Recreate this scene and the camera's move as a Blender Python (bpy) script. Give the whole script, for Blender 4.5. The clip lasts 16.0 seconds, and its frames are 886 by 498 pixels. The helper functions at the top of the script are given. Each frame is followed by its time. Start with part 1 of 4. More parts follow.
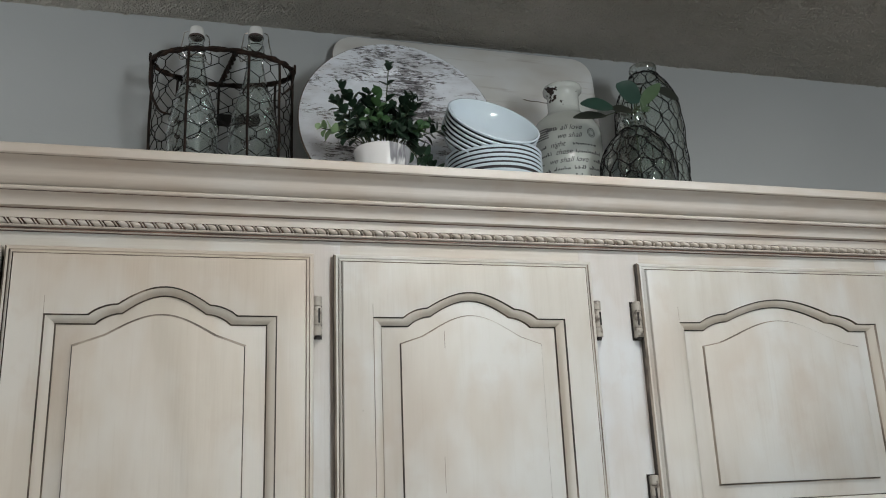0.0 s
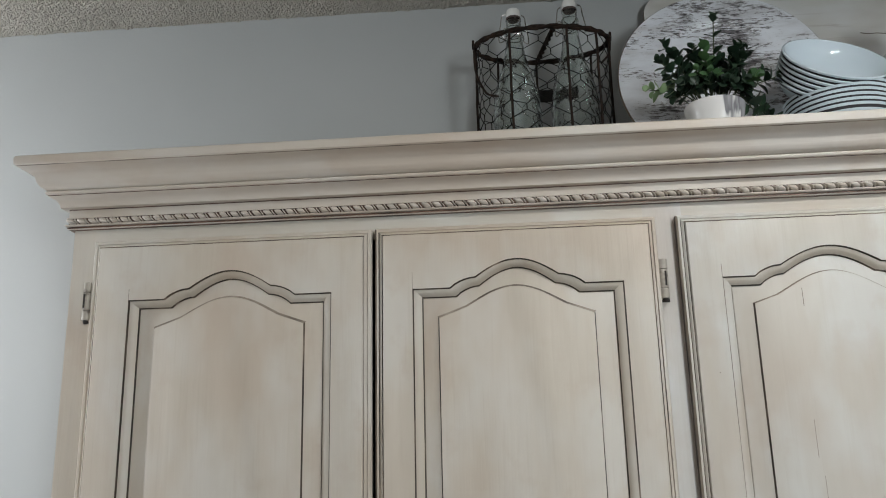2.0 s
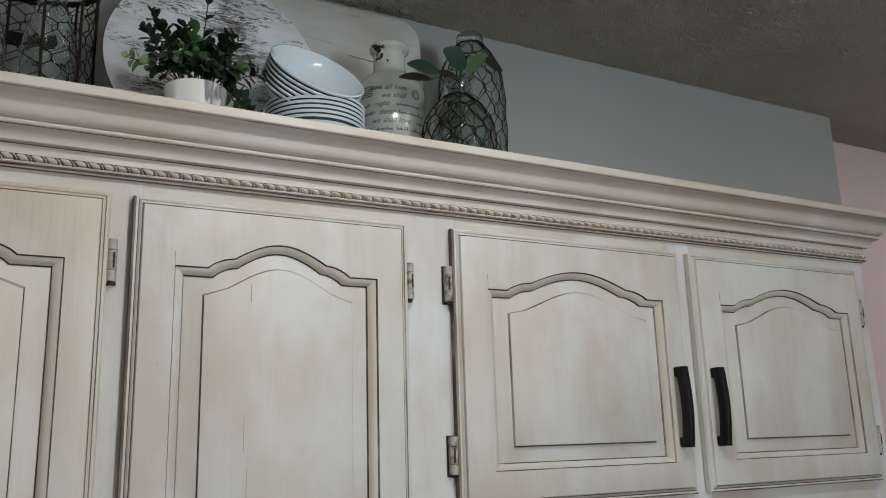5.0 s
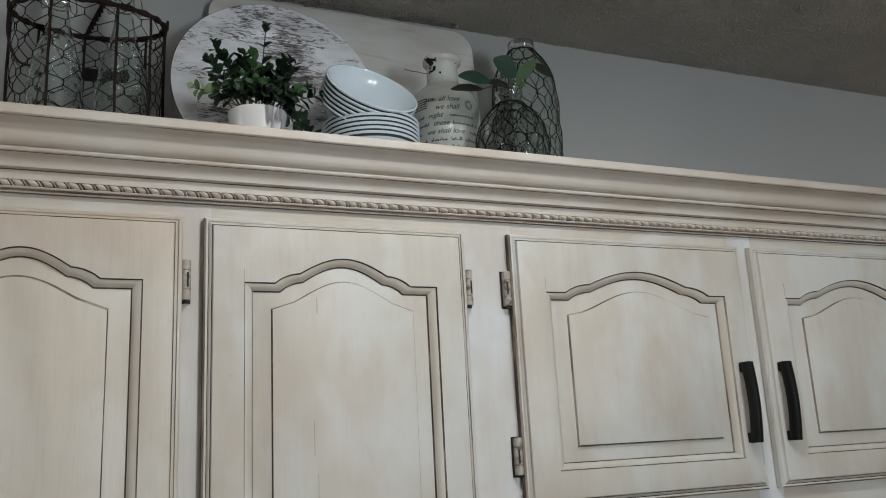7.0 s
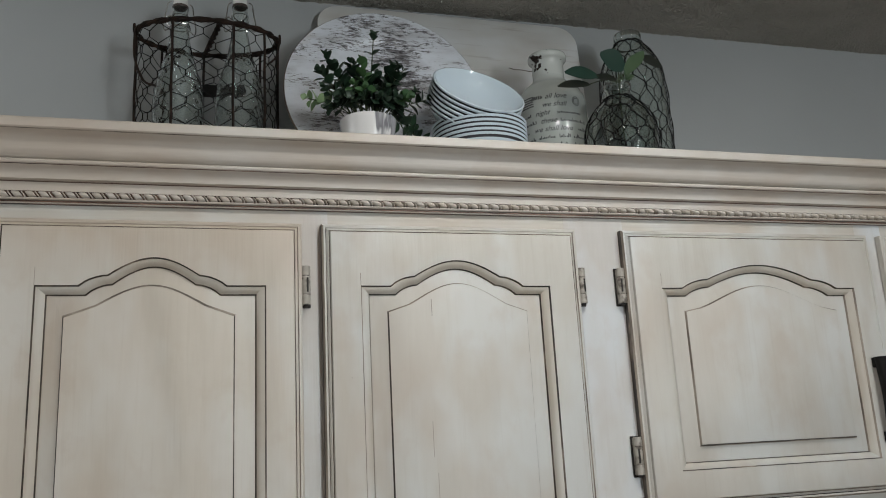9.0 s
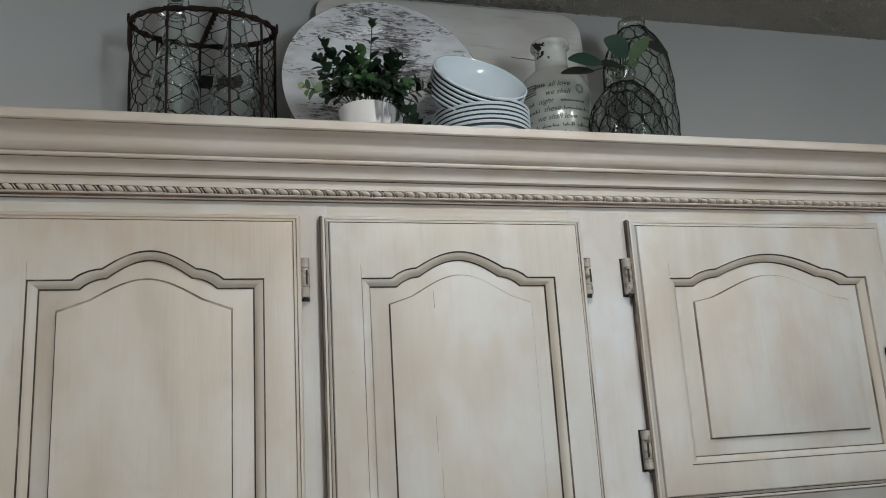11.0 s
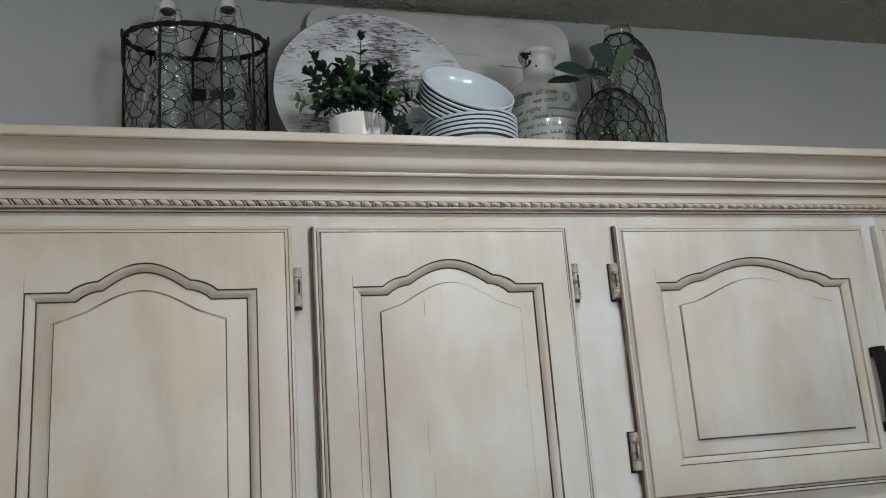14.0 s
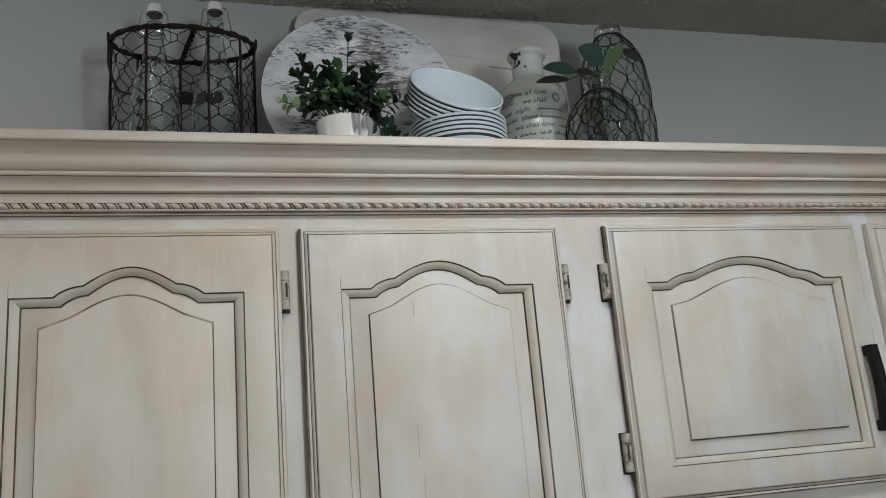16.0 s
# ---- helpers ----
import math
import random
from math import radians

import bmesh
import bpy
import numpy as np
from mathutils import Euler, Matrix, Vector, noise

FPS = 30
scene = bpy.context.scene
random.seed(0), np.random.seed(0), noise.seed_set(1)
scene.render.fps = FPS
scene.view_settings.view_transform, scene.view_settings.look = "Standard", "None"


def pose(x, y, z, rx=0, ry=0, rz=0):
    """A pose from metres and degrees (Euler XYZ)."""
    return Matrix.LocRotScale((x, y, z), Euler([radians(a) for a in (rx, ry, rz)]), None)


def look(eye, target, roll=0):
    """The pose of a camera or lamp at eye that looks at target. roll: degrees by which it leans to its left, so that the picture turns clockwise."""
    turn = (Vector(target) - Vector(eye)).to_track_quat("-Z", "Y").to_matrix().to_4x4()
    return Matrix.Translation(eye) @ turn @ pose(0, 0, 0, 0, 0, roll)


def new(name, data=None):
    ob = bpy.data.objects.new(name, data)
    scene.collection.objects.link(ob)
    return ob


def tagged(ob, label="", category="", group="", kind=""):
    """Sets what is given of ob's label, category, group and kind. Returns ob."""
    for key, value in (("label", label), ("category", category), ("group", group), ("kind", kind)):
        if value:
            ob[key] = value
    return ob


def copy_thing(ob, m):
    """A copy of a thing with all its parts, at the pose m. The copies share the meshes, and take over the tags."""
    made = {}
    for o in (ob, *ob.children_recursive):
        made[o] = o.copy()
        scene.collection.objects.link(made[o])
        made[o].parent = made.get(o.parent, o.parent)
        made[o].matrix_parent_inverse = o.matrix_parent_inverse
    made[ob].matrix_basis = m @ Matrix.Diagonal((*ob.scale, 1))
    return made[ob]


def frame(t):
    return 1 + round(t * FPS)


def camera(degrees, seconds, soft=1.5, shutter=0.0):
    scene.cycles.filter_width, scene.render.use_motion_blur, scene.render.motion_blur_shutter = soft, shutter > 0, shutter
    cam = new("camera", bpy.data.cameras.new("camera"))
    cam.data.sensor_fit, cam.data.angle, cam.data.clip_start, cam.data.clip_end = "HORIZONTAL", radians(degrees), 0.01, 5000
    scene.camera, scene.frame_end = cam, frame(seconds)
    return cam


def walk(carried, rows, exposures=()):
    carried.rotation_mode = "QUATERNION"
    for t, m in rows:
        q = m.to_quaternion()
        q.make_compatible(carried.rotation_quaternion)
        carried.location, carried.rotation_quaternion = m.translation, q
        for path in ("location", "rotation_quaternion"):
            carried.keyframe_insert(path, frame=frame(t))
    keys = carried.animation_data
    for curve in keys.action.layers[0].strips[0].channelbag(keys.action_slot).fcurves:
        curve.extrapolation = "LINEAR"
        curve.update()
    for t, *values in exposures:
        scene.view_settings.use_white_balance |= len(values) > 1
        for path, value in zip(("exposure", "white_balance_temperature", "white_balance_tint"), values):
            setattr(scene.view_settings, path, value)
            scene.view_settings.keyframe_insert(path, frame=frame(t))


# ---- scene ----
cam = camera(55.80, 16.0, soft=1.0)
# seconds, eye x, y, z, yaw to the left, pitch up, roll
ROWS = [
    (0.0, -0.2011, -1.1131, 1.6391, -15.38, 15.57, 2.37),
    (0.5, -0.2068, -1.1191, 1.6332, -14.58, 15.86, 3.01),
    (1.0, -0.2245, -1.1154, 1.6317, -8.99, 15.89, 3.23),
    (1.5, -0.2501, -1.1143, 1.6281, -1.19, 15.58, 2.17),
    (2.0, -0.2812, -1.1141, 1.6258, 4.54, 14.53, 1.35),
    (2.5, -0.3073, -1.1099, 1.6244, 5.43, 14.13, 1.00),
    (3.0, -0.3004, -1.1036, 1.6256, 3.10, 14.07, 0.23),
    (3.5, -0.2551, -1.1021, 1.6202, -5.34, 14.26, 0.47),
    (4.0, -0.2306, -1.0939, 1.6161, -14.72, 14.28, 0.95),
    (4.5, -0.2108, -1.0855, 1.6258, -23.96, 13.36, 1.36),
    (4.7, -0.2045, -1.0806, 1.6276, -25.98, 13.18, 1.51),
    (5.2, -0.1929, -1.0870, 1.6312, -30.15, 12.85, 1.98),
    (5.8, -0.1738, -1.1067, 1.6345, -32.19, 12.54, 2.83),
    (6.3, -0.1652, -1.1259, 1.6352, -30.57, 12.52, 3.55),
    (6.8, -0.1801, -1.1291, 1.6329, -25.97, 12.94, 3.37),
    (7.0, -0.1921, -1.1262, 1.6313, -23.51, 13.20, 3.05),
    (7.5, -0.2039, -1.1176, 1.6301, -18.07, 13.50, 2.66),
    (8.0, -0.2074, -1.1203, 1.6310, -16.21, 13.50, 2.80),
    (8.5, -0.2079, -1.1220, 1.6319, -16.24, 13.43, 2.88),
    (9.0, -0.2022, -1.1284, 1.6357, -16.09, 13.37, 3.04),
    (9.8, -0.1957, -1.1257, 1.6375, -15.88, 13.28, 3.24),
    (10.4, -0.1935, -1.1134, 1.6353, -15.80, 13.24, 3.37),
    (11.0, -0.1923, -1.1007, 1.6327, -15.81, 13.22, 3.51),
    (11.5, -0.1914, -1.0952, 1.6319, -15.92, 13.24, 3.66),
    (12.0, -0.1902, -1.0937, 1.6322, -16.06, 13.28, 3.82),
    (12.5, -0.1906, -1.1023, 1.6306, -16.01, 13.27, 3.81),
    (13.0, -0.1903, -1.1132, 1.6310, -16.03, 13.37, 3.90),
    (13.5, -0.1890, -1.1264, 1.6344, -16.05, 13.24, 4.02),
    (14.0, -0.1855, -1.1279, 1.6349, -15.89, 13.35, 4.25),
    (14.5, -0.1822, -1.1285, 1.6345, -15.91, 13.39, 4.49),
    (15.0, -0.1784, -1.1271, 1.6346, -16.03, 13.67, 4.71),
    (15.5, -0.1760, -1.1258, 1.6325, -15.94, 13.73, 4.76),
    (16.0, -0.1713, -1.1229, 1.6316, -16.08, 13.64, 4.81),
]
walk(cam, [(t, pose(x, y, z, 0, 0, yaw) @ pose(0, 0, 0, 90 + pitch) @ pose(0, 0, 0, 0, 0, -roll))
           for t, x, y, z, yaw, pitch, roll in ROWS],
     exposures=[(0.0, -0.08), (2.5, -0.14), (3.5, -0.16), (4.5, -0.26), (6.8, -0.28), (9.0, -0.28), (16.0, -0.28)])

# ---- light ----
world = bpy.data.worlds.new("world")
scene.world = world
world.use_nodes = True
sky = world.node_tree.nodes.new("ShaderNodeTexSky")
sky.sky_type, sky.sun_disc = "NISHITA", False
sky.sun_elevation, sky.sun_rotation = radians(35), radians(200)
world.node_tree.links.new(sky.outputs[0], world.node_tree.nodes["Background"].inputs[0])
world.node_tree.nodes["Background"].inputs[1].default_value = 0.1


def area_lamp(name, m, size, watts, colour, shape="DISK", size_y=None):
    data = bpy.data.lights.new(name, "AREA")
    data.shape, data.size, data.energy, data.color = shape, size, watts, colour
    if size_y:
        data.size_y = size_y
    ob = new(name, data)
    ob.matrix_world = m
    return ob


area_lamp("window_daylight", look((1.15, -3.36, 1.60), (0.2, 0.0, 1.9)), 0.55, 50, (0.91, 0.975, 1.0), "RECTANGLE", 0.75)
area_lamp("side_window_daylight", look((-1.86, -0.13, 1.85), (-1.15, 0.33, 1.95)), 0.4, 11.0, (0.95, 0.975, 1.0), "RECTANGLE", 0.9)
for lx, ly, watts in ((0.20, -0.66, 3.3), (0.30, -0.66, 3.3), (0.80, -0.74, 2.2)):
    area_lamp("downlight", pose(lx, ly, 2.455), 0.09, watts, (0.99, 0.98, 0.95))
area_lamp("downlight", pose(-0.80, -1.20, 2.455), 0.10, 4.6, (1.0, 0.90, 0.80))
area_lamp("downlight", pose(3.05, -0.15, 2.455), 0.14, 8, (1.0, 0.80, 0.76))


# ---- materials ----
def material(name, colour, rough=0.6, metal=0.0):
    m = bpy.data.materials.new(name)
    m.use_nodes = True
    b = m.node_tree.nodes["Principled BSDF"]
    b.inputs["Base Color"].default_value = (*colour, 1)
    b.inputs["Roughness"].default_value = rough
    b.inputs["Metallic"].default_value = metal
    return m


class Nodes:
    """Short hand for wiring one material."""

    def __init__(self, m):
        self.t = m.node_tree
        self.b = self.t.nodes["Principled BSDF"]
        c = self.t.nodes.new("ShaderNodeTexCoord")
        self.co = c.outputs["Object"]

    def add(self, kind, **values):
        n = self.t.nodes.new(kind)
        for key, value in values.items():
            n.inputs[key.replace("_", " ")].default_value = value
        return n

    def link(self, a, b):
        self.t.links.new(a, b)

    def stretch(self, sx, sy, sz, shift=None):
        n = self.add("ShaderNodeMapping")
        n.inputs["Scale"].default_value = (sx, sy, sz)
        self.link(self.co, n.inputs["Vector"])
        if shift is not None:
            self.link(shift, n.inputs["Location"])
        return n.outputs[0]

    def noise(self, scale, detail=3.0, rough=0.55, co=None):
        n = self.add("ShaderNodeTexNoise", Scale=scale, Detail=detail, Roughness=rough)
        self.link(co or self.co, n.inputs["Vector"])
        return n.outputs["Fac"]

    def ramp(self, fac, *stops):
        n = self.t.nodes.new("ShaderNodeValToRGB")
        e = n.color_ramp.elements
        while len(e) < len(stops):
            e.new(0.5)
        for k, (p, c) in zip(e, stops):
            k.position = p
            k.color = (*c, 1) if isinstance(c, tuple) else (c, c, c, 1)
        self.link(fac, n.inputs["Fac"])
        return n.outputs["Color"]

    def mix(self, fac, a, b, how="MIX"):
        n = self.t.nodes.new("ShaderNodeMix")
        n.data_type, n.blend_type = "RGBA", how
        for socket, v in ((n.inputs[0], fac), (n.inputs[6], a), (n.inputs[7], b)):
            if isinstance(v, tuple):
                socket.default_value = (*v, 1)
            elif isinstance(v, (int, float)):
                socket.default_value = v
            else:
                self.link(v, socket)
        return n.outputs[2]

    def bump(self, height, strength, distance):
        n = self.add("ShaderNodeBump", Strength=strength, Distance=distance)
        self.link(height, n.inputs["Height"])
        self.link(n.outputs[0], self.b.inputs["Normal"])

    def colour(self, c):
        self.link(c, self.b.inputs["Base Color"])

    def random_shift(self):
        i = self.t.nodes.new("ShaderNodeObjectInfo")
        v = self.add("ShaderNodeVectorMath")
        v.operation = "MULTIPLY"
        v.inputs[1].default_value = (37.0, 11.0, 23.0)
        self.link(i.outputs["Random"], v.inputs[0])
        return v.outputs[0]


def glazed_paint(name, long_axis, k=(1.0, 1.0, 1.0)):
    """Cream brushed paint with a thin tan glaze wiped over it, grain along one axis."""
    m = material(name, (0.6, 0.55, 0.48), 0.42)
    n = Nodes(m)

    def c(r, g, b):
        return r * k[0], g * k[1], b * k[2]

    s = [20.0, 20.0, 20.0]
    s[long_axis] = 3.0
    sh = n.random_shift()
    streak = n.noise(1.0, 4.0, 0.6, n.stretch(*s, shift=sh))
    s2 = [150.0, 150.0, 150.0]
    s2[long_axis] = 6.0
    fine = n.noise(1.0, 3.0, 0.6, n.stretch(*s2, shift=sh))
    s3 = [5.5, 5.5, 5.5]
    s3[long_axis] = 3.6
    patch = n.noise(1.0, 2.0, 0.5, n.stretch(*s3, shift=sh))
    s4 = [10.0, 10.0, 10.0]
    s4[long_axis] = 5.5
    white = n.noise(1.0, 3.0, 0.5, n.stretch(*s4, shift=sh))
    base = n.mix(n.ramp(streak, (0.36, 0.0), (0.64, 1.0)), c(0.565, 0.53, 0.47), c(0.635, 0.605, 0.55))
    base = n.mix(n.ramp(patch, (0.46, 0.0), (0.64, 0.75)), base, c(0.55, 0.485, 0.415))
    base = n.mix(n.ramp(white, (0.45, 0.0), (0.64, 0.75)), base, c(0.665, 0.67, 0.65))
    base = n.mix(n.ramp(fine, (0.30, 0.10), (0.44, 0.0)), base, c(0.42, 0.36, 0.29))
    smudge = n.noise(1.0, 4.0, 0.62, n.stretch(13.0, 13.0, 11.0, shift=sh))
    base = n.mix(n.ramp(smudge, (0.56, 0.0), (0.76, 0.42)), base, c(0.52, 0.44, 0.37))
    n.colour(base)
    n.link(n.ramp(streak, (0.3, 0.42), (0.7, 0.56)), n.b.inputs["Roughness"])
    n.bump(fine, 0.22, 0.002)
    return m


PAINT_V = glazed_paint("glazed_cream_paint_upright", 2, (0.985, 1.0, 1.015))
# left cabinet: the same glazed paint, tinted warmer and a little darker
PAINT_TAN = glazed_paint("tan_tinted_glazed_paint_upright", 2, (0.99, 0.955, 0.92))
PAINT_FRAME = glazed_paint("white_face_frame_paint", 2, (1.05, 1.09, 1.17))
PAINT_H = glazed_paint("glazed_cream_paint_level", 0)
# cornice: the same glazed paint, tinted darker and pinker
PAINT_CROWN = glazed_paint("darker_glazed_cream_paint", 0, (0.985, 0.945, 0.925))
# taupe glaze with the shade of the top and right bead faces painted in
PAINT_BEAD_SHADED = glazed_paint("shaded_taupe_glazed_bead_paint", 2, (0.90, 0.87, 0.83))

GLAZE = material("brown_glaze", (0.06, 0.045, 0.035), 0.5)
n = Nodes(GLAZE)
n.colour(n.ramp(n.noise(1.0, 3.0, 0.6, n.stretch(30, 30, 14)), (0.44, (0.026, 0.019, 0.015)), (0.58, (0.085, 0.062, 0.046)), (0.74, (0.36, 0.29, 0.23))))

GLAZE_BROWN = material("reddish_brown_glaze", (0.10, 0.06, 0.045), 0.5)
n = Nodes(GLAZE_BROWN)
n.colour(n.ramp(n.noise(1.0, 3.0, 0.6, n.stretch(18, 30, 30)), (0.35, (0.050, 0.027, 0.020)), (0.55, (0.14, 0.078, 0.056)), (0.75, (0.26, 0.17, 0.13))))

GLAZE_SOFT = material("thin_brown_glaze", (0.25, 0.2, 0.15), 0.5)
n = Nodes(GLAZE_SOFT)
n.colour(n.ramp(n.noise(1.0, 3.0, 0.6, n.stretch(22, 22, 9)), (0.36, (0.12, 0.095, 0.075)), (0.55, (0.33, 0.28, 0.23)), (0.72, (0.5, 0.45, 0.38))))

WALL = material("grey_wall_paint", (0.40, 0.415, 0.415), 0.62)
n = Nodes(WALL)
big = n.noise(2.5, 3.0)
n.colour(n.mix(n.ramp(big, (0.3, 0.0), (0.7, 1.0)), (0.385, 0.40, 0.40), (0.415, 0.43, 0.43)))
n.bump(n.noise(140.0, 2.0), 0.10, 0.002)

PINK_WALL = material("pale_pink_wall_paint", (0.74, 0.58, 0.59), 0.65)
n = Nodes(PINK_WALL)
n.colour(n.mix(n.noise(3.0), (0.72, 0.59, 0.595), (0.76, 0.63, 0.635)))
n.bump(n.noise(140.0, 2.0), 0.10, 0.002)

CEILING = material("textured_ceiling_paint", (0.36, 0.335, 0.30), 0.5)
n = Nodes(CEILING)
n.colour(n.mix(n.ramp(n.noise(6.0, 4.0), (0.3, 0.0), (0.7, 1.0)), (0.37, 0.35, 0.30), (0.47, 0.44, 0.39)))
n.bump(n.noise(200.0, 2.0, 0.6), 1.0, 0.014)

FLOOR = material("brown_floor_boards", (0.2, 0.14, 0.09), 0.45)
n = Nodes(FLOOR)
n.colour(n.mix(n.noise(1.0, 4.0, 0.6, n.stretch(2, 25, 25)), (0.15, 0.10, 0.06), (0.28, 0.20, 0.13)))

DARK_STEEL = material("black_handle_metal", (0.004, 0.004, 0.004), 0.5, 0.0)
n = Nodes(DARK_STEEL)
n.link(n.ramp(n.noise(60.0), (0.3, 0.38), (0.7, 0.6)), n.b.inputs["Roughness"])

PEWTER = material("painted_pewter_hinge", (0.30, 0.27, 0.235), 0.45, 0.1)
n = Nodes(PEWTER)
n.colour(n.ramp(n.noise(90.0, 4.0), (0.34, (0.12, 0.10, 0.085)), (0.48, (0.40, 0.37, 0.325)), (0.75, (0.50, 0.47, 0.42))))

# near-black for the shade painted round and between hinge parts, and the dark tips
SHADE_AND_TIP = material("hinge_shade_and_tip", (0.022, 0.019, 0.017), 0.7)

RUST = material("rusted_brown_wire", (0.026, 0.017, 0.013), 0.75, 0.0)
n = Nodes(RUST)
rn = n.noise(70.0, 5.0, 0.65)
n.colour(n.ramp(rn, (0.35, (0.010, 0.008, 0.007)), (0.60, (0.030, 0.018, 0.013)), (0.8, (0.085, 0.045, 0.028))))
n.bump(rn, 0.5, 0.002)

BLACK_WIRE = material("dark_netting_wire", (0.005, 0.005, 0.005), 0.6, 0.0)
n = Nodes(BLACK_WIRE)
n.colour(n.ramp(n.noise(50.0), (0.4, (0.004, 0.004, 0.004)), (0.7, (0.010, 0.009, 0.008))))
for wire_paint in (RUST, BLACK_WIRE, DARK_STEEL):
    wire_paint.node_tree.nodes["Principled BSDF"].inputs["Specular IOR Level"].default_value = 0.2

BRIGHT_WIRE = material("steel_bail_wire", (0.55, 0.54, 0.52), 0.25, 1.0)


def glass(name, tint, waves=0.14):
    m = material(name, tint, 0.02)
    b = m.node_tree.nodes["Principled BSDF"]
    b.inputs["Transmission Weight"].default_value = 1.0
    b.inputs["IOR"].default_value = 1.52
    k = Nodes(m)
    k.bump(k.noise(34.0, 1.0), waves, 0.006)
    return m


CLEAR = glass("clear_bottle_glass", (0.93, 0.97, 0.955), 0.32)
SMOKE = glass("faintly_grey_jar_glass", (0.82, 0.86, 0.84), 0.16)

STOPPER = material("white_ceramic_stopper", (0.72, 0.72, 0.70), 0.25)
n = Nodes(STOPPER)
n.colour(n.mix(n.noise(60.0), (0.68, 0.68, 0.66), (0.76, 0.76, 0.74)))
RUBBER = material("dark_rubber_washer", (0.055, 0.035, 0.03), 0.6)

PORCELAIN = material("white_porcelain", (0.74, 0.77, 0.78), 0.10)
n = Nodes(PORCELAIN)
n.b.inputs["Roughness"].default_value = 0.06
n.colour(n.mix(n.noise(14.0), (0.575, 0.67, 0.74), (0.605, 0.695, 0.76)))
# shade of the gaps between nested bowls, as a dark colour
RIM_SHADE = material("dark_under_rim_shade", (0.05, 0.05, 0.055), 0.2)

CREAM_GLAZE = material("cream_crackle_ceramic", (0.56, 0.545, 0.49), 0.11)
n = Nodes(CREAM_GLAZE)
n.colour(n.ramp(n.noise(9.0, 4.0), (0.35, (0.40, 0.43, 0.405)), (0.65, (0.48, 0.51, 0.485))))
n.bump(n.noise(120.0, 3.0), 0.05, 0.001)

CHIPPED = material("chipped_cream_glaze", (0.56, 0.545, 0.49), 0.2)
n = Nodes(CHIPPED)
spot = n.add("ShaderNodeMapping")
spot.inputs["Location"].default_value = (1.15, 0.45, -9.7)
spot.inputs["Scale"].default_value = (40.0, 40.0, 40.0)
n.link(n.co, spot.inputs["Vector"])
away = n.add("ShaderNodeVectorMath")
away.operation = "LENGTH"
n.link(spot.outputs[0], away.inputs[0])
near = n.ramp(away.outputs["Value"], (0.25, 0.24), (0.95, 0.0))
sum_ = n.add("ShaderNodeMath")
sum_.operation = "ADD"
n.link(n.noise(95.0, 3.0, 0.6), sum_.inputs[0])
n.link(near, sum_.inputs[1])
chips = n.ramp(sum_.outputs[0], (0.685, 0.0), (0.705, 1.0))
n.colour(n.mix(chips, (0.48, 0.505, 0.48), (0.030, 0.022, 0.019)))

INK = material("dark_script_print", (0.045, 0.045, 0.05), 0.4)

BARK = material("whitewashed_bark_print", (0.6, 0.6, 0.6), 0.34)
n = Nodes(BARK)
lines = n.noise(1.0, 8.0, 0.82, n.stretch(52, 90, 250))
cells = n.noise(1.0, 4.0, 0.62, n.stretch(7, 9, 17))
# the print is darkest in one broad slanting band of peeling bark
band = n.add("ShaderNodeMapping")
band.inputs["Location"].default_value = (-0.35, 0.0, -2.30)
band.inputs["Scale"].default_value = (7.5, 0.01, 8.6)
n.link(n.co, band.inputs["Vector"])
far = n.add("ShaderNodeVectorMath")
far.operation = "LENGTH"
n.link(band.outputs[0], far.inputs[0])
near = n.ramp(far.outputs["Value"], (0.10, 0.145), (1.0, 0.0))
sum_ = n.add("ShaderNodeMath")
sum_.operation = "ADD"
n.link(cells, sum_.inputs[0])
n.link(near, sum_.inputs[1])
over = n.add("ShaderNodeMath")
over.operation = "MULTIPLY_ADD"
over.inputs[1].default_value = -0.85
lift = n.add("ShaderNodeMath")
lift.operation = "ADD"
lift.inputs[1].default_value = 0.5
n.link(sum_.outputs[0], over.inputs[0])
n.link(lines, lift.inputs[0])
n.link(lift.outputs[0], over.inputs[2])
mask = n.ramp(over.outputs[0], (0.475, 1.0), (0.51, 0.0))
pale = n.ramp(n.noise(1.0, 4.0, 0.6, n.stretch(9, 20, 24)), (0.28, (0.46, 0.46, 0.48)), (0.50, (0.68, 0.71, 0.76)), (0.75, (0.80, 0.84, 0.90)))
warm = n.ramp(n.noise(1.0, 3.0, 0.55, n.stretch(9, 9, 15)), (0.58, 0.0), (0.72, 0.6))
pale = n.mix(warm, pale, (0.50, 0.44, 0.40))
dark = n.mix(n.ramp(n.noise(1.0, 4.0, 0.7, n.stretch(90, 90, 330)), (0.38, 0.0), (0.66, 1.0)), (0.016, 0.015, 0.018), (0.30, 0.285, 0.30))
n.colour(n.mix(mask, pale, dark))
n.bump(lines, 0.2, 0.002)

WASHED = material("whitewashed_cream_board", (0.55, 0.53, 0.49), 0.42)
n = Nodes(WASHED)
grain = n.noise(1.0, 5.0, 0.65, n.stretch(5, 70, 90))
wash = n.noise(1.0, 3.0, 0.55, n.stretch(4.5, 9, 10))
c = n.ramp(wash, (0.30, (0.56, 0.53, 0.485)), (0.5, (0.68, 0.675, 0.65)), (0.72, (0.78, 0.80, 0.82)))
c = n.mix(n.ramp(grain, (0.30, 0.45), (0.42, 0.0)), c, (0.36, 0.31, 0.27))
n.colour(c)
n.bump(grain, 0.15, 0.002)

BOARD_EDGE = material("dark_board_edge", (0.10, 0.075, 0.055), 0.6)
n = Nodes(BOARD_EDGE)
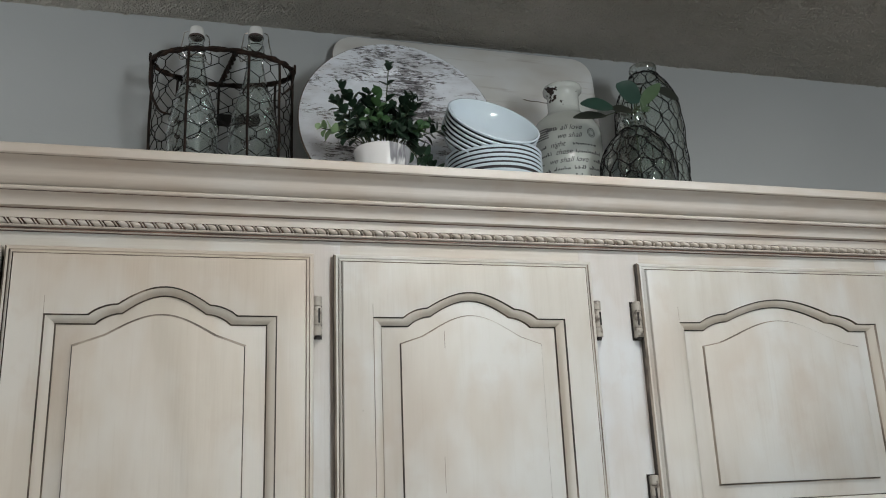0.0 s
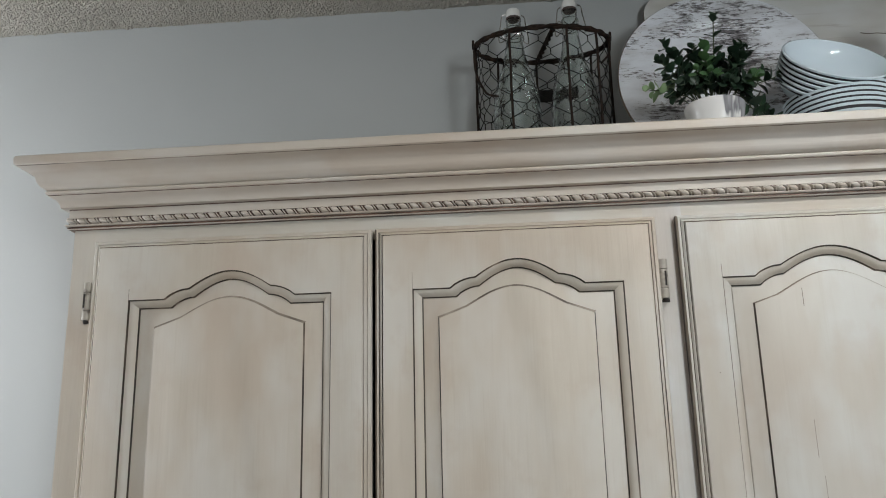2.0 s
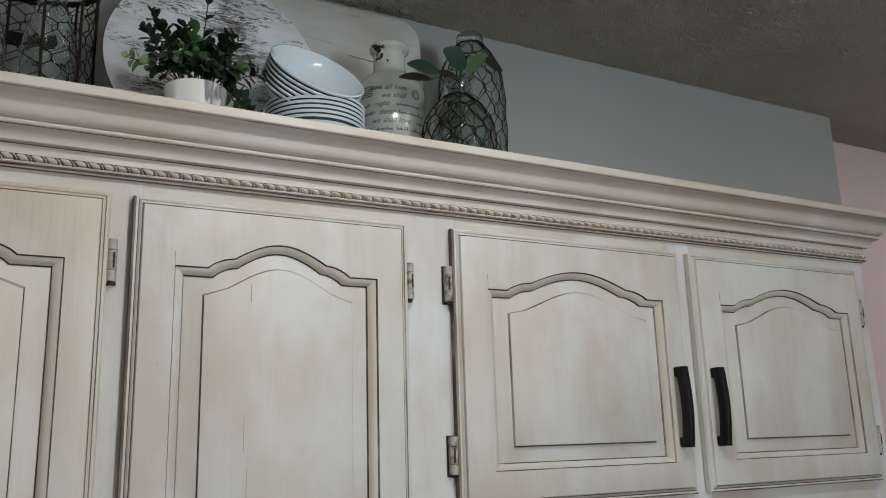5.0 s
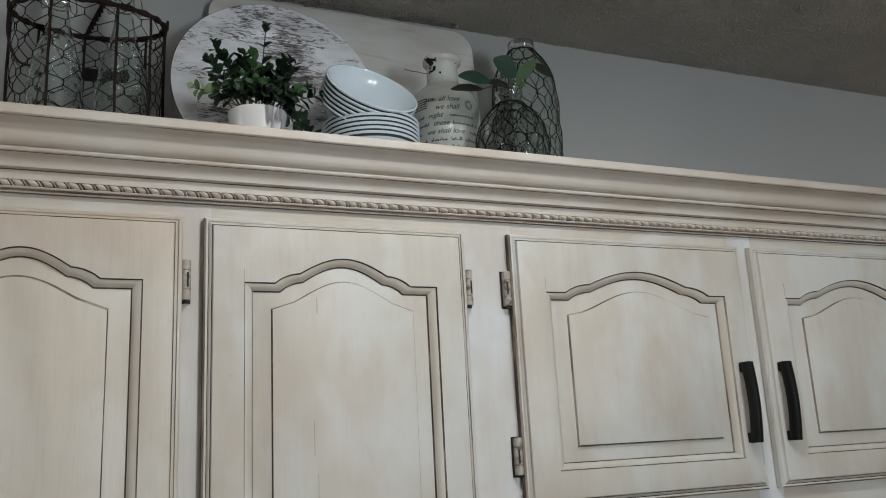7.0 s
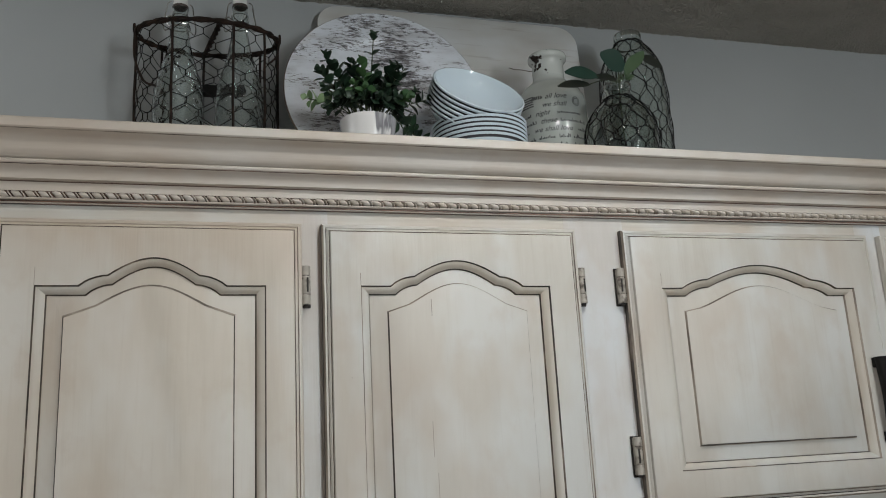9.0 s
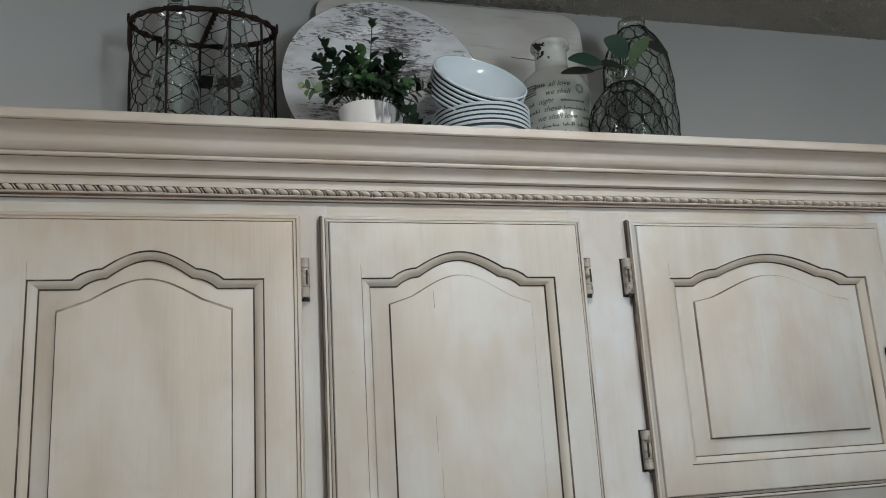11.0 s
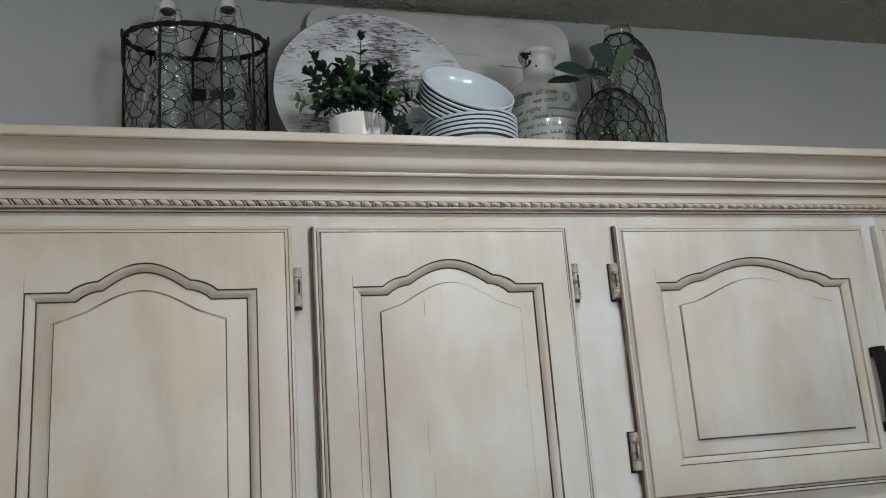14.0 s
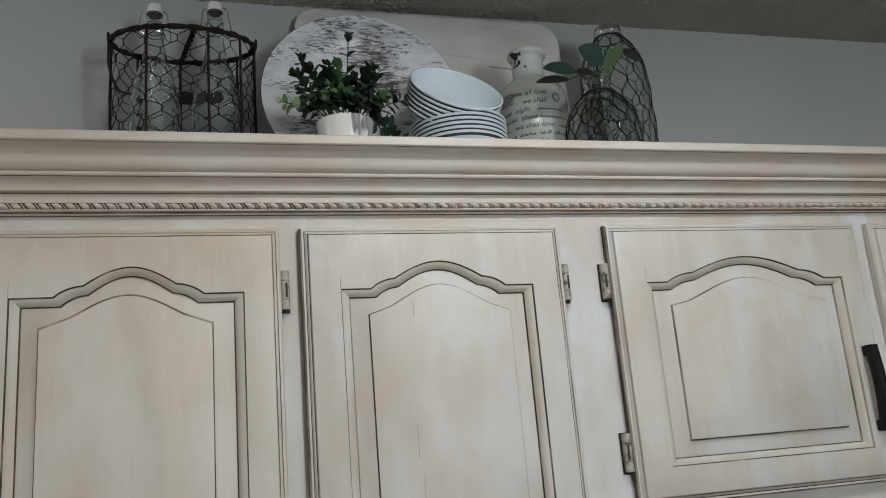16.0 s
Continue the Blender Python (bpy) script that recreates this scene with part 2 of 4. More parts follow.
n.colour(n.mix(n.noise(40.0), (0.06, 0.045, 0.035), (0.22, 0.18, 0.14)))

POT = material("white_marbled_pot_glaze", (0.72, 0.72, 0.72), 0.18)
n = Nodes(POT)
vein = n.noise(1.0, 3.0, 0.5, n.stretch(34, 34, 6))
n.colour(n.ramp(vein, (0.50, (0.74, 0.735, 0.73)), (0.55, (0.66, 0.66, 0.66)), (0.585, (0.20, 0.20, 0.22)), (0.66, (0.40, 0.40, 0.42))))

SOIL = material("dark_moss_filling", (0.02, 0.025, 0.015), 0.9)
STEM = material("green_brown_stem", (0.045, 0.06, 0.03), 0.6)


def leaf_material(name, dark, light, rough=0.5):
    m = material(name, dark, rough)
    k = Nodes(m)
    g = k.t.nodes.new("ShaderNodeNewGeometry")
    c = k.mix(g.outputs["Random Per Island"], dark, light)
    k.colour(k.mix(k.ramp(k.noise(60.0, 3.0), (0.3, 0.0), (0.7, 0.35)), c, light))
    return m


LEAF = leaf_material("dark_eucalyptus_leaf", (0.006, 0.018, 0.010), (0.017, 0.043, 0.021))
LEAF_LIGHT = leaf_material("fresh_green_leaf", (0.030, 0.085, 0.030), (0.075, 0.16, 0.06))
LEAF_PALE = leaf_material("pale_tipped_leaf", (0.12, 0.22, 0.09), (0.26, 0.36, 0.20))
LEAF_SAGE = leaf_material("pale_sage_leaf", (0.05, 0.095, 0.045), (0.09, 0.14, 0.075))
LEAF_BLUE = leaf_material("blue_green_leaf", (0.009, 0.030, 0.022), (0.02, 0.055, 0.04), 0.4)
LEAF_BROWN = leaf_material("brown_green_leaf", (0.007, 0.011, 0.008), (0.016, 0.018, 0.012), 0.45)
TAG_BLACK = material("black_tag_metal", (0.005, 0.005, 0.005), 0.6, 0.0)
HOOD_BLACK = material("black_enamel", (0.012, 0.012, 0.013), 0.25)


# ---- mesh helpers ----
def link_mesh(name, bm, mats, parent=None, label="", smooth=None):
    bmesh.ops.recalc_face_normals(bm, faces=bm.faces)
    me = bpy.data.meshes.new(name)
    bm.to_mesh(me)
    bm.free()
    for m in mats if isinstance(mats, (list, tuple)) else [mats]:
        me.materials.append(m)
    if smooth:
        me.polygons.foreach_set("use_smooth", [True] * len(me.polygons))
        if smooth < 180:
            me.set_sharp_from_angle(angle=radians(smooth))
    ob = new(name, me)
    if parent:
        ob.parent = parent
    if label:
        tagged(ob, label)
    return ob


def part(name, bm, mats, parent, label="", smooth=None):
    return link_mesh(name, bm, mats, parent, label, smooth)


def thing(name, x, y, z, label, category, group="", rz=0.0, kind=""):
    ob = new(name)
    ob.matrix_basis = pose(x, y, z, 0, 0, rz)
    ob.empty_display_size = 0.05
    return tagged(ob, label, category, group, kind)


def box(bm, x0, x1, y0, y1, z0, z1, bevel=0.0, mat=0):
    v = [bm.verts.new((x, y, z)) for z in (z0, z1) for y in (y0, y1) for x in (x0, x1)]
    fs = [bm.faces.new([v[i] for i in q]) for q in ((0, 2, 3, 1), (4, 5, 7, 6), (0, 1, 5, 4), (2, 6, 7, 3), (0, 4, 6, 2), (1, 3, 7, 5))]
    for f in fs:
        f.material_index = mat
    if bevel:
        edges = list({e for f in fs for e in f.edges})
        bmesh.ops.bevel(bm, geom=edges, offset=bevel, segments=2, affect="EDGES", profile=0.6)
    return bm


def strip(bm, a, b, closed=True, mat=0):
    n_ = len(a)
    for i in range(n_ if closed else n_ - 1):
        j = (i + 1) % n_
        f = bm.faces.new((a[i], a[j], b[j], b[i]))
        f.material_index = mat


def lathe(bm, profile, steps=40, mats=None, cap_bottom=True, cap_top=False, cx=0.0, cy=0.0):
    """Turn (radius, height) pairs round the upright axis."""
    rings = []
    for r, z in profile:
        rings.append([bm.verts.new((cx + r * math.cos(2 * math.pi * k / steps), cy + r * math.sin(2 * math.pi * k / steps), z)) for k in range(steps)])
    for i in range(len(rings) - 1):
        strip(bm, rings[i], rings[i + 1], True, mats[i] if mats else 0)
    if cap_bottom:
        bm.faces.new(rings[0][::-1])
    if cap_top:
        bm.faces.new(rings[-1])
    return bm


def tube(bm, pts, r, sides=5, closed=False, mat=0):
    """A wire of radius r (a number, or one per point) through the points."""
    pts = [Vector(p) for p in pts]
    k = len(pts)
    rr = r if isinstance(r, (list, tuple)) else [r] * k
    rings = []
    side = None
    for i, p in enumerate(pts):
        a = pts[(i - 1) % k] if closed or i else pts[0]
        b = pts[(i + 1) % k] if closed or i < k - 1 else pts[-1]
        d = (b - a)
        d = d.normalized() if d.length > 1e-9 else Vector((0, 0, 1))
        if side is None:
            side = d.orthogonal().normalized()
        side = side - d * side.dot(d)
        side = side.normalized() if side.length > 1e-6 else d.orthogonal().normalized()
        other = d.cross(side)
        rings.append([bm.verts.new(p + (side * math.cos(2 * math.pi * s / sides) + other * math.sin(2 * math.pi * s / sides)) * rr[i]) for s in range(sides)])
    for i in range(k if closed else k - 1):
        strip(bm, rings[i], rings[(i + 1) % k], True, mat)
    if not closed:
        bm.faces.new(rings[0][::-1])
        bm.faces.new(rings[-1])
    return bm


def smooth_path(points, n_=8):
    """Catmull-Rom through the points."""
    p = [Vector(q) for q in points]
    p = [p[0] * 2 - p[1]] + p + [p[-1] * 2 - p[-2]]
    out = []
    for i in range(1, len(p) - 2):
        for k in range(n_):
            t = k / n_
            out.append(0.5 * ((2 * p[i]) + (p[i + 1] - p[i - 1]) * t + (2 * p[i - 1] - 5 * p[i] + 4 * p[i + 1] - p[i + 2]) * t * t + (3 * p[i] - p[i - 1] - 3 * p[i + 1] + p[i + 2]) * t ** 3))
    return out + [p[-2]]


def netting(bm, place, cols, rows, r, rng, wobble=0.12):
    """Hexagon wire netting. place(u, v) gives the point for u round (0..1) and v up (0..1)."""
    def pt(i, j):
        q = jig.setdefault((i % (2 * cols), j), (rng.uniform(-wobble, wobble), rng.uniform(-wobble, wobble)))
        return (i + q[0]) / (2 * cols), (j + q[1]) / rows
    jig = {}

    def wire(a, b, rad):
        mid = ((a[0] + b[0]) / 2, (a[1] + b[1]) / 2)
        tube(bm, [place(*a), place(*mid), place(*b)], rad, 4)
    for j in range(rows):
        for i in range(2 * cols):
            if (i + j) % 2 == 0:
                a = pt(i, j)
                # upright twisted link, then two slanting wires above it
                top = (a[0], a[1] + 0.42 / rows)
                if top[1] <= 1.0:
                    wire(a, top, r * 1.45)
                    for di in (-1, 1):
                        b = pt(i + di, j + 1)
                        bu = b[0]
                        if bu - a[0] > 0.5:
                            bu -= 1.0
                        if a[0] - bu > 0.5:
                            bu += 1.0
                        wire(top, (bu, min(b[1], 1.0)), r)
    return bm


# ---- room ----
CEIL, WALL_Y = 2.482, 0.33


def slab(name, x0, x1, y0, y1, z0, z1, mat, label, category):
    return tagged(link_mesh(name, box(bmesh.new(), x0, x1, y0, y1, z0, z1), mat), label, category, kind="structure")


slab("wall_north", -1.9, 1.817, WALL_Y, 0.45, 0.0, CEIL, WALL, "cool grey painted wall behind the cabinets", "wall")
slab("wall_north_beyond", 1.817, 3.4, 0.458, 0.58, 0.0, CEIL, PINK_WALL, "pale pink wall set back past the corner", "wall")
west = bmesh.new()
for y0, y1, z0, z1 in ((-3.52, -0.46, 0.0, CEIL), (0.19, 0.45, 0.0, CEIL), (-0.46, 0.19, 0.0, 1.3), (-0.46, 0.19, 2.35, CEIL)):
    box(west, -2.02, -1.9, y0, y1, z0, z1)
tagged(link_mesh("wall_west", west, WALL), "plain grey side wall with a window opening", "wall", kind="structure")
slab("wall_east", 3.4, 3.52, -3.52, 0.58, 0.0, CEIL, WALL, "plain grey side wall", "wall")
south = bmesh.new()
for x0, x1, z0, z1 in ((-1.9, 1.05, 0.0, CEIL), (1.85, 3.4, 0.0, CEIL), (1.05, 1.85, 0.0, 1.1), (1.05, 1.85, 2.1, CEIL)):
    box(south, x0, x1, -3.52, -3.4, z0, z1)
tagged(link_mesh("wall_south", south, WALL), "plain grey wall with a window opening", "wall", kind="structure")
slab("floor", -2.02, 3.52, -3.52, 0.58, -0.1, 0.0, FLOOR, "brown wooden floor boards", "floor")

# Spray-textured ceiling: fine relief near the cabinets, plain further off.
fx, fy = np.arange(-1.7, 2.6, 0.0043), np.arange(-0.55, 0.462, 0.0043)
rng = np.random.RandomState(4)
h = rng.rand(len(fx), len(fy))


def blur(a, n_):
    for _ in range(n_):
        a = (a + np.roll(a, 1, 0) + np.roll(a, -1, 0)) / 3
        a = (a + np.roll(a, 1, 1) + np.roll(a, -1, 1)) / 3
    return a


spots = np.where(h > 0.86, 0.5 + 3.5 * (h - 0.86) / 0.14 * rng.rand(*h.shape), 0.0)
spots = spots + 0.32 * (np.roll(spots, 1, 0) + np.roll(spots, -1, 0) + np.roll(spots, 1, 1) + np.roll(spots, -1, 1))
wide = blur(rng.rand(len(fx), len(fy)), 3)
h = np.clip(spots + 0.22 * (wide - wide.mean()) / wide.std(), -0.6, 3.0)
h[0, :] = h[-1, :] = 0
h[:, 0] = h[:, -1] = 0
gx_, gy_ = np.meshgrid(fx, fy, indexing="ij")
co = np.stack([gx_, gy_, CEIL - 0.0014 * h], -1).reshape(-1, 3)
idx = np.arange(len(fx) * len(fy)).reshape(len(fx), len(fy))
quads = np.stack([idx[:-1, :-1], idx[:-1, 1:], idx[1:, 1:], idx[1:, :-1]], -1).reshape(-1, 4)
base = len(co)
ex = [(-2.02, fx[0]), (fx[0], fx[-1]), (fx[-1], 3.52)]
extra, eq = [], []
for (x0, x1), (y0, y1) in (((-2.02, 3.52), (-3.52, fy[0])), (ex[0], (fy[0], 0.58)), (ex[2], (fy[0], 0.58)), (ex[1], (fy[-1], 0.58))):
    eq.append([base + len(extra) + k for k in range(4)])
    extra += [(x0, y0, CEIL), (x0, y1, CEIL), (x1, y1, CEIL), (x1, y0, CEIL)]
    # upper skin
eq.append([base + len(extra) + k for k in range(4)])
extra += [(-2.02, -3.52, CEIL + 0.1), (3.52, -3.52, CEIL + 0.1), (3.52, 0.58, CEIL + 0.1), (-2.02, 0.58, CEIL + 0.1)]
me = bpy.data.meshes.new("ceiling")
me.from_pydata(co.tolist() + extra, [], quads.tolist() + eq)
me.materials.append(CEILING)
me.polygons.foreach_set("use_smooth", [True] * len(me.polygons))
tagged(new("ceiling", me), "off-white spray-textured ceiling with rough popcorn relief", "ceiling", kind="structure")



def window(name, m, w, h_):
    """A white two-light window in its opening."""
    ob = thing(name, 0, 0, 0, "plain white framed kitchen window", "window", kind="structure")
    ob.matrix_basis = m
    b_ = bmesh.new()
    for x0, x1, z0, z1 in ((-w, -w + 0.05, 0, h_), (w - 0.05, w, 0, h_), (-w + 0.05, w - 0.05, 0, 0.05), (-w + 0.05, w - 0.05, h_ - 0.05, h_), (-0.02, 0.02, 0.05, h_ - 0.05)):
        box(b_, x0, x1, -0.03, 0.03, z0, z1)
    part("window_frame", b_, STOPPER, ob)
    for x0, x1 in ((-w + 0.05, -0.02), (0.02, w - 0.05)):
        pane = part("pane", box(bmesh.new(), x0, x1, -0.004, 0.004, 0.05, h_ - 0.05), CLEAR, ob)
        pane.visible_shadow = False


window("window_1", pose(1.45, -3.47, 1.1), 0.4, 1.0)
window("window_2", pose(-1.97, -0.135, 1.3, 0, 0, 90), 0.325, 1.05)

# ---- cabinets ----
FRAME_Y = 0.019          # front of the face frames; the doors stand proud of it
TOP_RAIL, DECK = 1.9715, 2.06
DOOR_TOP, GROOVE_TOP = 1.9502, 1.8610


def at(bm, o):
    bmesh.ops.translate(bm, vec=(-o[0], -o[1], -o[2]), verts=bm.verts)
    return bm


def door_loops(x0, x1, z0, z1, g0, g1, gz0, flat, cusp, low, shift, gt):
    """Returns rect(inset, y), arch(inset, drop, y) and crest(y, ...) point lists with matching counts."""
    w = g1 - g0
    us = [0.0, flat / w]
    us += [(flat + (cusp - flat) * k / 5) / w for k in range(1, 6)]
    us += [cusp / w + (0.5 - cusp / w) * k / 12 for k in range(1, 13)]
    us = us + [1 - u for u in us[-2::-1]]

    def rise(x):
        s = min(x - g0, g1 - x)
        if s <= flat:
            return 0.0
        if s <= cusp:
            return 0.0140 * math.sin((s - flat) / (cusp - flat) * math.pi / 2) ** 0.8
        q = (s - cusp) / (w / 2 - cusp)
        return 0.0140 + 0.0235 * math.sin(q * math.pi / 2) ** 0.95

    def rect(inset, y):
        a, c = x0 + inset, x1 - inset
        return [(a, y, z0 + inset), (c, y, z0 + inset)] + [(a + (c - a) * u, y, z1 - inset) for u in reversed(us)]

    def arch(inset, drop, y):
        a, c = g0 + inset, g1 - inset
        return [(a, y, gz0 + drop), (c, y, gz0 + drop)] + [(a + (c - a) * u, y, gt - drop + rise(g0 + w * u)) for u in reversed(us)]

    def crest(inset, drop, y):
        a, c = g0 + inset, g1 - inset
        return [(a + shift, y, gz0 + inset * 0.93), (c + shift, y, gz0 + inset * 0.93)] + [
            (a + shift + (c - a) * u, y, gt - drop - low + 0.0405 * (0.5 - 0.5 * math.cos(2 * math.pi * u)) ** 0.85) for u in reversed(us)]
    return rect, arch, crest


def stack_loops(bm, loops, mats):
    rings = [[bm.verts.new(p) for p in loop] for loop in loops]
    for i in range(len(rings) - 1):
        start = len(bm.faces)
        m_ = mats[i] if isinstance(mats[i], tuple) else (mats[i],) * 4
        strip(bm, rings[i], rings[i + 1], True, m_[2])
        bm.faces.ensure_lookup_table()
        for k, which in ((0, 0), (1, 1), (len(rings[i]) - 1, 3)):   # bottom, right, left
            bm.faces[start + k].material_index = m_[which]
    return rings


def door(parent, o, x0, x1, z0, g0, g1, gz0, flat, cusp, hinge_side, label, handle_x=None, seed=0, left=1, right=1, inner=1, low=0.0, shift=0.0, cracks=(), gt=GROOVE_TOP, shaded_edge=1, paint=None, foot=2, crest_line=0, rim=2):
    r = random.Random(seed)
    rect, arch, crest = door_loops(x0, x1, z0, DOOR_TOP, g0, g1, gz0, flat, cusp, low, shift, gt)
    paint = paint or PAINT_V
    # brown glaze on the left edge faces also paints in their shade
    bm = bmesh.new()
    # bead strips: top and right take the shaded copy, bottom and left plain paint
    stack_loops(bm, [rect(0.012, 0.0185), rect(0.0, 0.0175), rect(0.0, 0.0075), rect(0.0025, 0.0045), rect(0.0052, 0.0042), rect(0.0064, 0.0060),
                     rect(0.0098, 0.0030), rect(0.0108, 0.0044), rect(0.0120, 0.0004), rect(0.0128, 0.0),
                     arch(0.0, 0.0, 0.0), arch(0.0016, 0.0014, 0.0030), arch(0.0042, 0.0036, 0.0032), arch(0.0082, 0.0070, 0.0052),
                     arch(0.0122, 0.0104, 0.0096), arch(0.0136, 0.0116, 0.0124), arch(0.0150, 0.0128, 0.0150)],
                [0, (2, 0, 0, shaded_edge), (2, 0, 0, 2 * shaded_edge), 0, (1, rim, 0, shaded_edge), 0, (2, rim, 2, shaded_edge or 2), 0, 0, 0, (foot, right, 1, left), (0, 3, 3, 0), (0, 3, 3, 0), (0, 3, 3, 0), (foot, right, 1, left), 0])
    leaf = part("door", at(bm, o), [paint, GLAZE, GLAZE_SOFT, PAINT_BEAD_SHADED], parent, label, 32)
    bm = bmesh.new()
    rings = stack_loops(bm, [arch(0.0138, 0.0118, 0.0150), arch(0.0141, 0.0120, 0.0122), crest(0.0360, 0.0343, 0.0066), crest(0.0373, 0.0356, 0.0060),
                             crest(0.0389, 0.0373, 0.0026), crest(0.0408, 0.0389, 0.0016)], [0, 0, (2, 0, crest_line, 0), (1, right, 2, inner), 0])
    bm.faces.new(rings[-1])
    part("panel", at(bm, o), [paint, GLAZE, GLAZE_SOFT], leaf, "", 32)
    # open joints of rail and stile, hairline cracks, a nail hole
    marks = [(gx, GROOVE_TOP, GROOVE_TOP + r.uniform(0.012, 0.03), -0.00015) for gx in ((g0,) if seed % 2 else (g0, g1))]
    for x, za, zb, y in marks + list(cracks):
        part("hairline", at(box(bmesh.new(), x - 0.00032, x + 0.00032, y, y + 0.0006, za, zb), o), GLAZE_SOFT, leaf)
    for zt in (1.890, z0 + 0.105):
        hinge(leaf, o, (x0 - 0.0062) if hinge_side < 0 else (x1 + 0.0052), zt, hinge_side)
    if handle_x:
        handle(leaf, o, handle_x)
    return leaf


def hinge(parent, o, x, zt, side):
    """A barrel hinge: plate on the frame, three knuckles, small end tips; a dark plate behind paints in shade."""
    bm = bmesh.new()
    box(bm, x - 0.0070, x + 0.0070, 0.0172, 0.0187, zt - 0.0575, zt + 0.0014, mat=1)
    box(bm, x - 0.0048, x + 0.0048, 0.0135, 0.0180, zt - 0.0545, zt - 0.001, 0.0012)
    for a, c, rr in ((0.0, 0.0137, 0.0060), (0.0142, 0.0397, 0.0058), (0.0402, 0.0540, 0.0060)):
        lathe(bm, [(rr * 0.9, zt - c), (rr, zt - c + 0.0007), (rr, zt - a - 0.0007), (rr * 0.9, zt - a)], 16, None, True, True, x, 0.0095)
    lathe(bm, [(0.001, zt - 0.0585), (0.0034, zt - 0.0575), (0.0040, zt - 0.0530)], 12, [1, 1], True, False, x, 0.0095)
    for za in (zt - 0.0139, zt - 0.0400):
        lathe(bm, [(0.0049, za - 0.0006), (0.0049, za + 0.0006)], 12, [1], True, True, x, 0.0095)
    # dark block painting in the shade of the slot between the knuckle and the leaf that goes behind the door
    box(bm, min(x + side * 0.0005, x + side * 0.0030), max(x + side * 0.0005, x + side * 0.0030), 0.0033, 0.0090, zt - 0.037, zt - 0.017, mat=1)
    part("hinge", at(bm, o), [PEWTER, SHADE_AND_TIP], parent, "antiqued pewter barrel hinge", 40)


def handle(parent, o, x):
    """A chunky arched black bar pull that stands close to the door on two feet."""
    z0, z1 = 1.6090, 1.7430
    bm = bmesh.new()
    rings = []
    for k in range(25):
        t = k / 24
        y = -0.0120 - 0.0056 * math.sin(math.pi * t)
        wv, th = 0.0078 - 0.0006 * math.sin(math.pi * t), 0.0088
        z = z0 + (z1 - z0) * t
        rings.append([bm.verts.new((x + a * wv, y + c * th, z)) for a, c in ((-1, 0.7), (-1, -0.45), (-0.82, -0.85), (-0.4, -1.05), (0.4, -1.05), (0.82, -0.85), (1, -0.45), (1, 0.7), (0.8, 1), (-0.8, 1))])
    for i in range(24):
        strip(bm, rings[i], rings[i + 1])
    bm.faces.new(rings[0][::-1])
    bm.faces.new(rings[-1])
    for za in (z0 + 0.0005, z1 - 0.0165):
        box(bm, x - 0.0076, x + 0.0076, -0.009, 0.0008, za, za + 0.016, 0.0015)
    part("handle", at(bm, o), DARK_STEEL, parent, "matt black arched bar pull", 45)


def cabinet(name_label, xa, xb, z0, stiles, doors, end_paint=None):
    o = ((xa + xb) / 2, WALL_Y, z0)
    cab = thing("wall_cabinet", *o, name_label, "cabinet", "run of wall cabinets")
    bm = bmesh.new()
    for q in ((xa, xa + 0.016, FRAME_Y + 0.0195, WALL_Y - 0.002, z0, 2.045), (xb - 0.016, xb, FRAME_Y + 0.0195, WALL_Y - 0.002, z0, 2.045),
              (xa + 0.0162, xb - 0.0162, FRAME_Y + 0.0195, WALL_Y - 0.002, z0 + 0.02, z0 + 0.036), (xa + 0.0162, xb - 0.0162, WALL_Y - 0.01, WALL_Y - 0.002, z0 + 0.037, 2.045)):
        box(bm, *q, 0.0008)
    part("body", at(bm, o), PAINT_V, cab, "", 30)
    for k, (s0, s1) in enumerate(stiles):
        part("stile", at(box(bmesh.new(), s0, s1, FRAME_Y, FRAME_Y + 0.019, z0, 2.0), o), end_paint if end_paint and k == 0 else PAINT_FRAME, cab)
    edges = sorted(stiles)
    left = edges[0][1] if edges and edges[0][0] <= xa + 0.001 else xa
    right = edges[-1][0] if edges and edges[-1][1] >= xb - 0.001 else xb
    for za, zb in ((DOOR_TOP - 0.012, 2.0), (z0, z0 + 0.056)):
        part("rail", at(box(bmesh.new(), left, right, FRAME_Y + 0.0003, FRAME_Y + 0.019, za, zb), o), PAINT_H, cab)
    for d in doors:
        door(cab, o, **d)
    return cab


cabinet("tall cream glazed double-door wall cabinet with arched panels", -0.912, -0.040, 1.143,
        [(-0.912, -0.860), (-0.0925, -0.040)],
        [dict(x0=-0.8735, x1=-0.4705, z0=1.175, g0=-0.8145, g1=-0.5255, gz0=1.233, flat=0.051, cusp=0.086, hinge_side=-1, label="closed cream door with an arched raised panel", seed=3, low=0.004, shaded_edge=0, paint=PAINT_TAN, crest_line=2),
         dict(x0=-0.4655, x1=-0.0780, z0=1.175, g0=-0.4130, g1=-0.1270, gz0=1.233, flat=0.051, cusp=0.086, hinge_side=1, label="closed cream door with an arched raised panel", seed=5, low=0.004, shift=-0.003, paint=PAINT_TAN, crest_line=2)], PAINT_TAN)
cabinet("tall cream glazed single-door wall cabinet with arched panel", -0.040, 0.323, 1.143, [],
        [dict(x0=-0.0505, x1=0.3360, z0=1.175, g0=0.0020, g1=0.2850, gz0=1.233, flat=0.042, cusp=0.077, hinge_side=1, label="closed cream door with an arched raised panel", seed=7, left=2,
              cracks=[(0.1025, 1.8180, 1.8420, 0.0014), (0.0963, 1.6250, 1.6720, 0.0014), (0.1010, 1.5500, 1.6030, 0.0014), (-0.0137, 1.7338, 1.7352, -0.0002)])])
